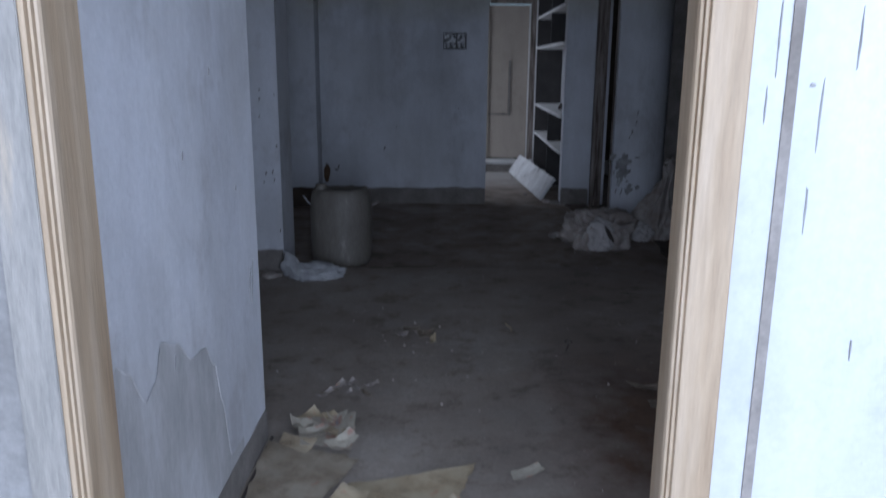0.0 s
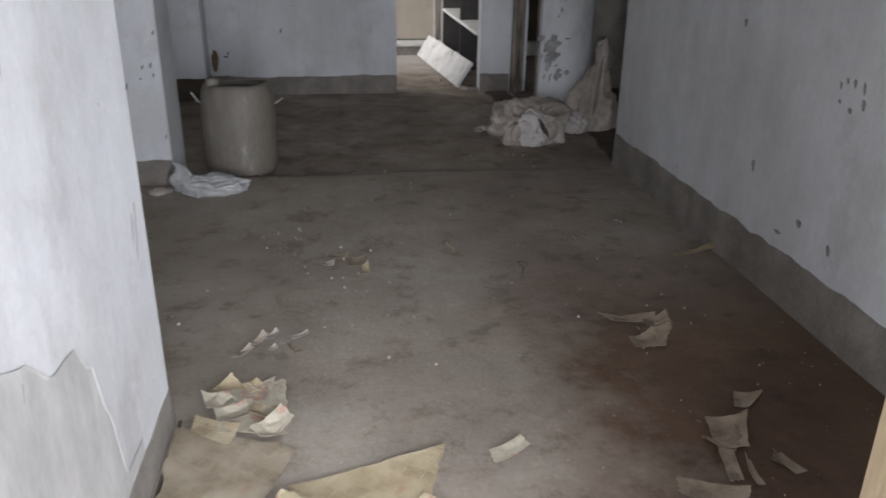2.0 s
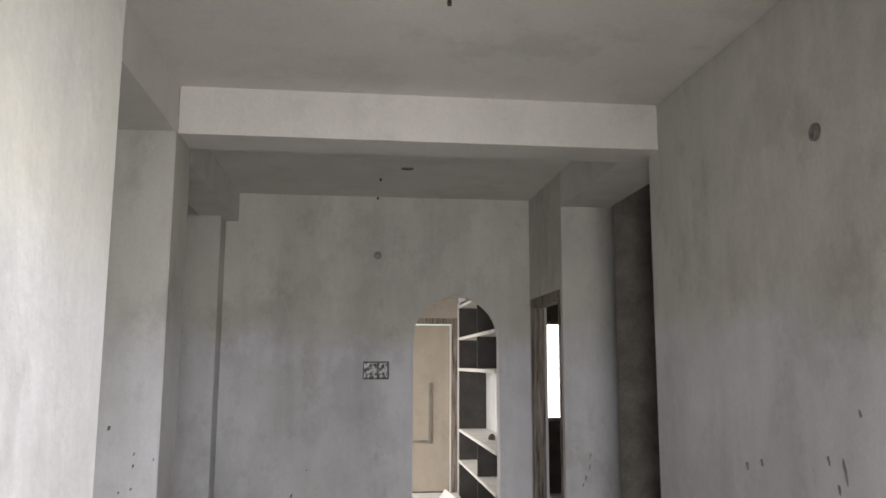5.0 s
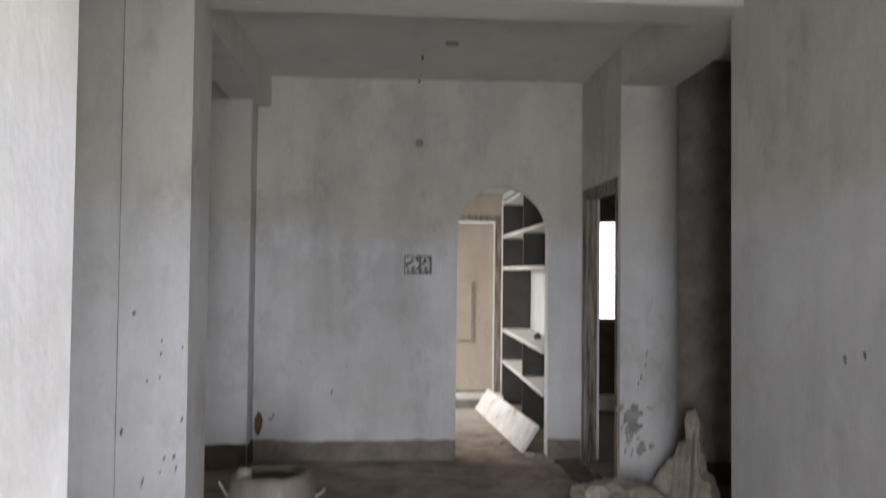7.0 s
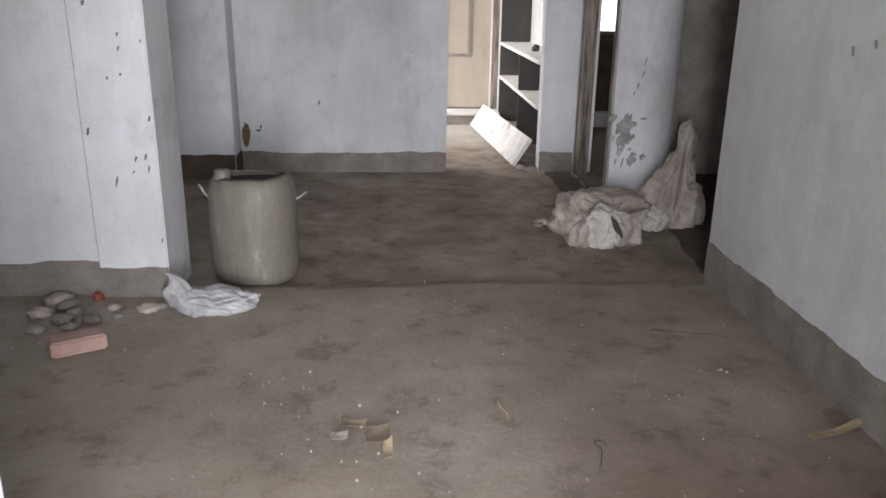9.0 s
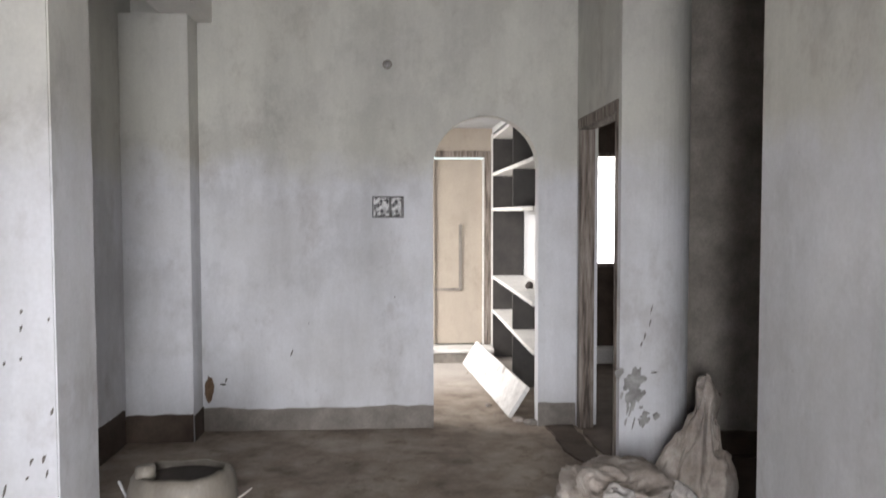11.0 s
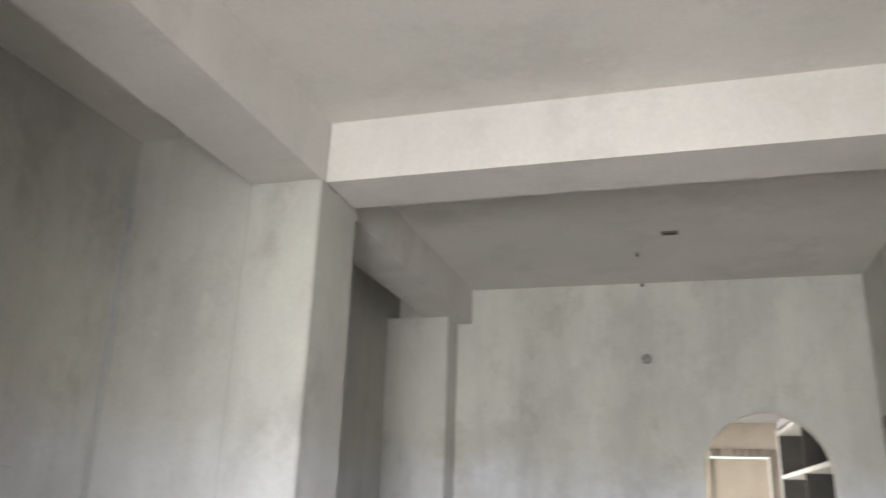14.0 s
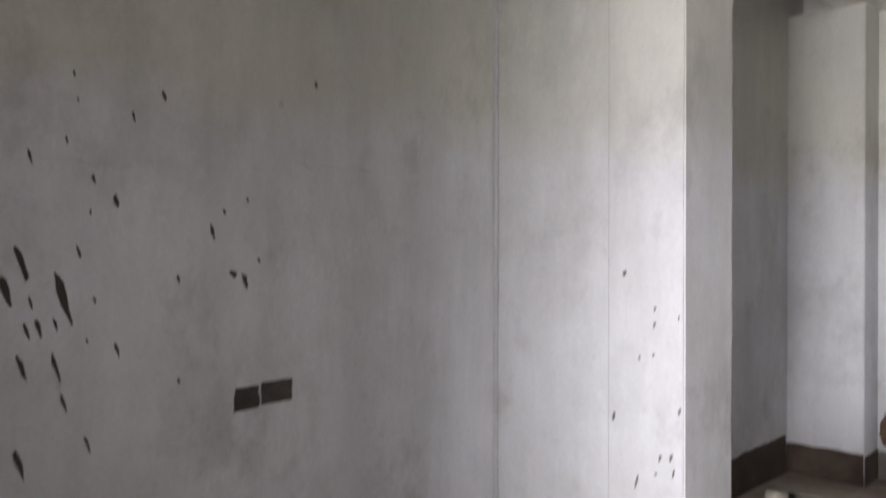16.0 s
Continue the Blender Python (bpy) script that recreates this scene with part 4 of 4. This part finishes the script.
# ---------------------------------------------------------------- papers
def sheet(corners, lift, seed, crease=0.012, base=0.004):
    """A sheet between four corners, creased along a few straight folds, with torn edges."""
    k = 20
    rnd = random.Random(seed)
    a, b, c, d = [Vector((*p, 0)) for p in corners]
    mid = (a + b + c + d) / 4
    span = max((a - c).length, (b - d).length)
    lines = [(rnd.uniform(0, math.pi), rnd.uniform(-0.25, 0.25) * span, rnd.uniform(0.4, 1.0)) for _ in range(5)]
    bm = bmesh.new()
    grid = []
    for j in range(k + 1):
        row = []
        for i in range(k + 1):
            u, v = i / k, j / k
            p = a.lerp(b, u).lerp(d.lerp(c, u), v) - mid
            edge = min(u, 1 - u, v, 1 - v)
            if edge < 0.02:
                p *= 1 + 0.09 * fract((u * 4, v * 4, seed), 2.0) - 0.02
            h = base
            for th, o, amp in lines:
                h += crease * amp * abs(math.sin((p.x * math.cos(th) + p.y * math.sin(th) - o) * 16))
            h += crease * 0.5 * abs(noise.noise((p.x * 26, p.y * 26, seed + 4)))
            h += lift * max(0, (u + (1 - v)) / 2 - 0.5) ** 2 * 4
            row.append(bm.verts.new(p + Vector((0, 0, h))))
        grid.append(row)
    for r, s in zip(grid, grid[1:]):
        for i in range(k):
            bm.faces.new((r[i], s[i], s[i + 1], r[i + 1]))
    bmesh.ops.recalc_face_normals(bm, faces=bm.faces)
    return bm, mid


def scrap(x, y, w, h, turn):
    c, s = math.cos(turn), math.sin(turn)
    return tuple((x + c * u - s * v, y + s * u + c * v) for u, v in ((-w / 2, h / 2), (w / 2, h / 2), (w / 2, -h / 2), (-w / 2, -h / 2)))


PAPERS = (
    (((-0.09, 1.85), (0.335, 1.965), (0.255, 1.72), (0.0, 1.72)), PAPER_PLAIN, 0.02, "folded sheet of yellowed wrapping paper on the floor"),
    (((0.01, 1.73), (0.32, 1.61), (0.29, 1.42), (0.02, 1.48)), PAPER, 0.02, "crumpled newspaper page lying on the floor"),
    (((-0.16, 1.72), (0.03, 1.72), (-0.03, 1.44), (-0.14, 1.50)), PAPER, 0.02, "torn newspaper page lying on the floor"),
    (((-0.21, 1.56), (-0.09, 1.69), (-0.03, 1.43), (-0.17, 1.46)), PAPER_PLAIN, 0.015, "jagged piece of newsprint on the floor"),
    (((0.53, 1.73), (0.585, 1.72), (0.64, 1.46), (0.61, 1.46)), PAPER, 0.0, "narrow strip of newspaper on the floor"),
    (((0.31, 1.62), (0.53, 1.50), (0.52, 1.38), (0.28, 1.42)), PAPER_RED, 0.015, "colour-printed newspaper page on the floor"),
    (((0.05, 1.55), (0.3, 1.46), (0.34, 1.25), (-0.02, 1.28)), PAPER, 0.01, "crumpled newspaper page lying on the floor"),
    (((-0.28, 1.45), (0.0, 1.45), (-0.02, 1.2), (-0.26, 1.22)), PAPER, 0.012, "crumpled newspaper page lying on the floor"),
    (((-0.41, 2.15), (-0.06, 2.01), (-0.17, 1.71), (-0.39, 1.58)), PAPER_FLAT, 0.0, "flat yellowed paper along the wall foot"),
    (((-0.35, 2.31), (-0.28, 2.37), (-0.22, 2.30), (-0.33, 2.22)), PAPER_PLAIN, 0.03, "torn piece of yellow carton"),
    (((-0.33, 2.29), (-0.11, 2.31), (-0.10, 2.06), (-0.28, 2.08)), PAPER_RED, 0.025, "heap of crumpled printed paper"),
    (((-0.36, 2.18), (-0.22, 2.09), (-0.25, 2.03), (-0.36, 2.10)), PAPER, 0.025, "printed card with small type"),
    (((0.44, 1.93), (0.54, 1.98), (0.56, 1.94), (0.45, 1.88)), PAPER_RED, 0.01, "small red-printed paper scrap"),
    (((0.98, 2.69), (1.18, 2.63), (1.17, 2.59), (1.02, 2.63)), PAPER_DIRTY, 0.02, "dirty crumpled paper on the brown floor"),
    (((1.04, 2.51), (1.18, 2.50), (1.14, 2.43), (1.03, 2.43)), PAPER_DIRTY, 0.025, "dirty folded paper on the brown floor"),
    (((1.48, 3.2), (1.7, 3.275), (1.7, 3.25), (1.485, 3.165)), PAPER_PLAIN, 0.02, "thin rolled paper strip near the wall"),
    (((1.09, 2.02), (1.20, 1.99), (1.15, 1.87), (1.06, 1.89)), PAPER_DIRTY, 0.04, "dirty crumpled newspaper scrap"),
    (((1.07, 1.90), (1.11, 1.89), (1.07, 1.74), (1.03, 1.74)), PAPER_DIRTY, 0.0, "narrow newspaper strip on the brown floor"),
    (((1.23, 2.13), (1.31, 2.10), (1.24, 2.05), (1.20, 2.06)), PAPER_DIRTY, 0.02, "small dirty newspaper scrap"),
    (((0.90, 1.77), (1.06, 1.69), (1.02, 1.63), (0.88, 1.70)), PAPER_DIRTY, 0.02, "dirty newspaper strip on the brown floor"),
    (((0.07, 3.31), (0.16, 3.3), (0.15, 3.2), (0.09, 3.22)), PAPER_DIRTY, 0.015, "square scrap of buff paper on the floor"),
    (((0.0, 3.36), (0.09, 3.33), (0.08, 3.3), (0.0, 3.32)), PAPER_DIRTY, 0.015, "thin torn scrap of buff paper on the floor"),
    (((-0.03, 3.28), (0.03, 3.26), (0.03, 3.23), (-0.02, 3.24)), SACK, 0.01, "thin torn scrap of buff paper on the floor"),
    (((0.14, 3.2), (0.17, 3.2), (0.175, 3.12), (0.145, 3.11)), PAPER_PLAIN, 0.03, "white paper scrap on the floor"),
    (((-0.29, 2.54), (-0.22, 2.62), (-0.21, 2.6), (-0.28, 2.51)), PAPER_DIRTY, 0.02, "twisted paper scrap on the floor"),
    (((0.46, 1.46), (0.52, 1.47), (0.55, 1.4), (0.48, 1.39)), RED, 0.02, "small red-printed paper scrap"),
    (((0.4, 1.45), (0.46, 1.46), (0.49, 1.39), (0.42, 1.37)), TEAL, 0.018, "small teal-printed paper scrap"),
    (((-0.22, 1.42), (-0.08, 1.43), (-0.07, 1.37), (-0.22, 1.35)), CLOTH, 0.02, "folded white wrapper on the newspapers"),
    (((-0.28, 2.25), (-0.2, 2.28), (-0.19, 2.25), (-0.27, 2.22)), PAPER, 0.02, "twisted paper scrap on the floor"),
)
rnd = random.Random(5)
LOOSE = [(scrap(rnd.uniform(-0.25, 0.4), rnd.uniform(1.25, 1.72), rnd.uniform(0.1, 0.22), rnd.uniform(0.07, 0.16), rnd.uniform(0, 3)), rnd.choice((PAPER, PAPER, PAPER_PLAIN)), 0.006,
          "torn crumpled newspaper sheet in the heap") for _ in range(12)]
LOOSE += [(scrap(-0.22 + rnd.uniform(-0.1, 0.1), 2.18 + rnd.uniform(-0.1, 0.12), rnd.uniform(0.06, 0.13), rnd.uniform(0.05, 0.09), rnd.uniform(0, 3)), rnd.choice((PAPER, PAPER_PLAIN, PAPER_RED)), 0.02,
           "crumpled wrapper in the litter by the wall") for _ in range(7)]
LOOSE += [(scrap(1.12 + rnd.uniform(-0.12, 0.14), 1.9 + rnd.uniform(-0.15, 0.15), rnd.uniform(0.05, 0.1), rnd.uniform(0.02, 0.04), rnd.uniform(0, 3)), PAPER_DIRTY, 0.03,
           "dirty newspaper scrap on the brown floor") for _ in range(5)]
LOOSE += [(scrap(1.1 + rnd.uniform(-0.1, 0.12), 2.53 + rnd.uniform(-0.08, 0.08), rnd.uniform(0.08, 0.14), rnd.uniform(0.03, 0.06), rnd.uniform(-0.4, 0.4)), PAPER_DIRTY, 0.03,
           "dirty crumpled paper on the brown floor") for _ in range(4)]
LOOSE += [(scrap(-0.22 + rnd.uniform(-0.12, 0.14), 2.55 + rnd.uniform(-0.12, 0.1), rnd.uniform(0.03, 0.1), rnd.uniform(0.008, 0.03), rnd.uniform(0, 3)), rnd.choice((PAPER_DIRTY, SACK)), 0.012,
           "thin twisted scrap on the floor") for _ in range(7)]
for i, (corners, mat, lift, label) in enumerate((*PAPERS, *LOOSE)):
    bm, mid = sheet(corners, lift, i * 1.37, 0.014 if "litter" in label else 0.006 if "crumpled" in label or "scrap" in label else 0.003, 0.004 + 0.003 * (i % 4))
    o = link("paper", bm, mat)
    o.location = mid
    o.modifiers.new("thickness", "SOLIDIFY").thickness = 0.0012
    tagged(o, label, "paper", "papers on the floor")


# ---------------------------------------------------------------- crumbs and grit on the floor
def crumbs(count, seed, area, sizes):
    rnd = random.Random(seed)
    bm = bmesh.new()
    x0, x1, y0, y1 = area
    for _ in range(count):
        x, y = rnd.uniform(x0, x1), rnd.uniform(y0, y1)
        drop = -0.012 - (0.026 if y > 4.66 else 0.0)
        s = rnd.uniform(*sizes) * rnd.choice((0.6, 0.8, 1, 1, 1.4))
        base = [bm.verts.new((x + s * rnd.uniform(0.5, 1) * math.cos(a), y + s * rnd.uniform(0.5, 1) * math.sin(a), drop)) for a in (0.2, 1.4, 2.7, 3.9, 5.2)]
        tip = [bm.verts.new(Vector(v.co) * 1.0 + Vector(((x - v.co.x) * 0.5, (y - v.co.y) * 0.5, 0.014 + s * rnd.uniform(0.2, 0.6)))) for v in base]
        bm.faces.new(tip)
        for i in range(5):
            bm.faces.new((base[i], base[(i + 1) % 5], tip[(i + 1) % 5], tip[i]))
    return bm


for mat, count, seed, area, sizes in ((SACK, 110, 1, (-0.4, 1.65, 1.3, 4.5), (0.002, 0.007)), (SACK, 130, 2, (-0.8, 1.65, 1.2, 6.6), (0.003, 0.008)), (SACK, 12, 3, (-0.1, 0.4, 2.7, 3.5), (0.004, 0.01)),
                                      (CEMENT_AND_SHADE, 60, 4, (1.0, 2.0, 5.0, 6.0), (0.003, 0.008)), (CEMENT_AND_SHADE, 60, 5, (-1.7, -0.85, 3.9, 4.55), (0.006, 0.02)), (CEMENT_AND_SHADE, 36, 6, (0.95, 1.2, 7.1, 9.4), (0.005, 0.014))):
    tagged(link("floor_crumbs", crumbs(count, seed, area, sizes), mat), "scattered crumbs of plaster and mortar on the floor", "debris", "", "stuff")

# ---------------------------------------------------------------- wire, curl and joints on the floor
wire = tube([(0.79, 3.08, 0.004), (0.805, 3.13, 0.005), (0.813, 3.17, 0.006), (0.8, 3.195, 0.007), (0.807, 3.212, 0.007), (0.83, 3.208, 0.006), (0.833, 3.18, 0.005)], 0.0022, "wire_hook", MUD_AND_SHADE)
tagged(wire, "bent rusty wire hook lying on the floor", "wire")
curl = tube([(0.53, 3.46, 0.006), (0.536, 3.42, 0.008), (0.552, 3.38, 0.009), (0.55, 3.345, 0.006)], 0.004, "paper_curl", PAPER_PLAIN)
tagged(curl, "thin white curl of paper on the floor", "paper", "papers on the floor")
for x0, x1, y0, y1, seed in ((-0.3, 0.15, 4.57, 4.64, 3), (1.25, 1.55, 4.06, 3.98, 8), (-0.6, -0.4, 4.62, 4.6, 5)):
    pts = [(x0 + (x1 - x0) * i / 14, y0 + (y1 - y0) * i / 14 + 0.022 * fract((i * 0.3, seed, 0), 1.3), 0.0005 + 0.002 * fract((i * 0.5, 0, seed), 1.0)) for i in range(15)]
    tagged(tube(pts, 0.0035, "floor_crack", SOIL_AND_SHADE), "dirt-filled joint in the cement floor", "crack", "", "stuff")
tagged(link("wall_joint", boxes((-0.407, -0.398, 1.5, 2.18, -0.01, 0.005), bevel=0.001), MUD_AND_SHADE), "dark open joint along the wall foot", "crack", "", "stuff")
for seed, y0, y1, z0 in ((2, 2.72, 3.4, 1.61), (6, 3.5, 4.15, 1.65)):
    pts = [(-1.721, y0 + (y1 - y0) * i / 18, z0 + 0.03 * fract((i * 0.25, seed, 0), 1.5)) for i in range(19)]
    tagged(tube(pts, 0.004, "coat_edge", WALL), "ragged raised edge between two plaster coats", "marks", "", "stuff")
pts = [(-1.713 + 0.004 * fract((0, i * 0.2, 3), 1.2), 4.499, 0.1 + 2.6 * i / 18) for i in range(19)]
tagged(tube(pts, 0.011, "corner_ridge", WALL_WHITE), "pale plaster ridge up the wall corner", "marks", "", "stuff")


# ---------------------------------------------------------------- dark sheets over the floor
def dark_patch(corners, seed, z=-0.012):
    """A thin dark sheet with a ragged edge."""
    bm = bmesh.new()
    edge = []
    for (xa, ya), (xb, yb) in zip(corners, corners[1:] + corners[:1]):
        k = max(2, int(math.hypot(xb - xa, yb - ya) / 0.04))
        for i in range(k):
            x, y = xa + (xb - xa) * i / k, ya + (yb - ya) * i / k
            edge.append((x + 0.025 * fract((x, y, seed), 4.0), y + 0.025 * fract((x, y, seed + 5), 4.0)))
    top = [bm.verts.new((x, y, z)) for x, y in edge]
    low = [bm.verts.new((x, y, -0.04)) for x, y in edge]
    bm.faces.new(top)
    for i in range(len(edge)):
        j = (i + 1) % len(edge)
        bm.faces.new((top[j], top[i], low[i], low[j]))
    bmesh.ops.recalc_face_normals(bm, faces=bm.faces)
    return bm


# passage sheet: dark floor plus the wall's cast shade; bedroom sheet: painted shade
for name, corners, seed, label in (("ground_passage", [(1.76, 4.7), (5.15, 4.7), (5.15, 6.33), (2.0, 6.33), (1.85, 6.06), (1.84, 5.55), (1.79, 5.1)], 2, "dark passage floor, trodden dirt and the right wall's shade"),
                                   ("ground_doorway", [(1.36, 7.13), (1.56, 7.13), (1.56, 6.25), (1.5, 6.2), (1.36, 6.6)], 6, "dark patch of floor before the bedroom doorway"),
                                   ("ground_bedroom", [(1.6, 6.3), (3.95, 6.55), (3.95, 9.3), (1.76, 9.3), (1.76, 7.2), (1.6, 7.1)], 9, "bedroom floor sheet, dark with the room's shade")):
    structure(name, dark_patch(corners, seed), SOIL_AND_SHADE, label, "ground")
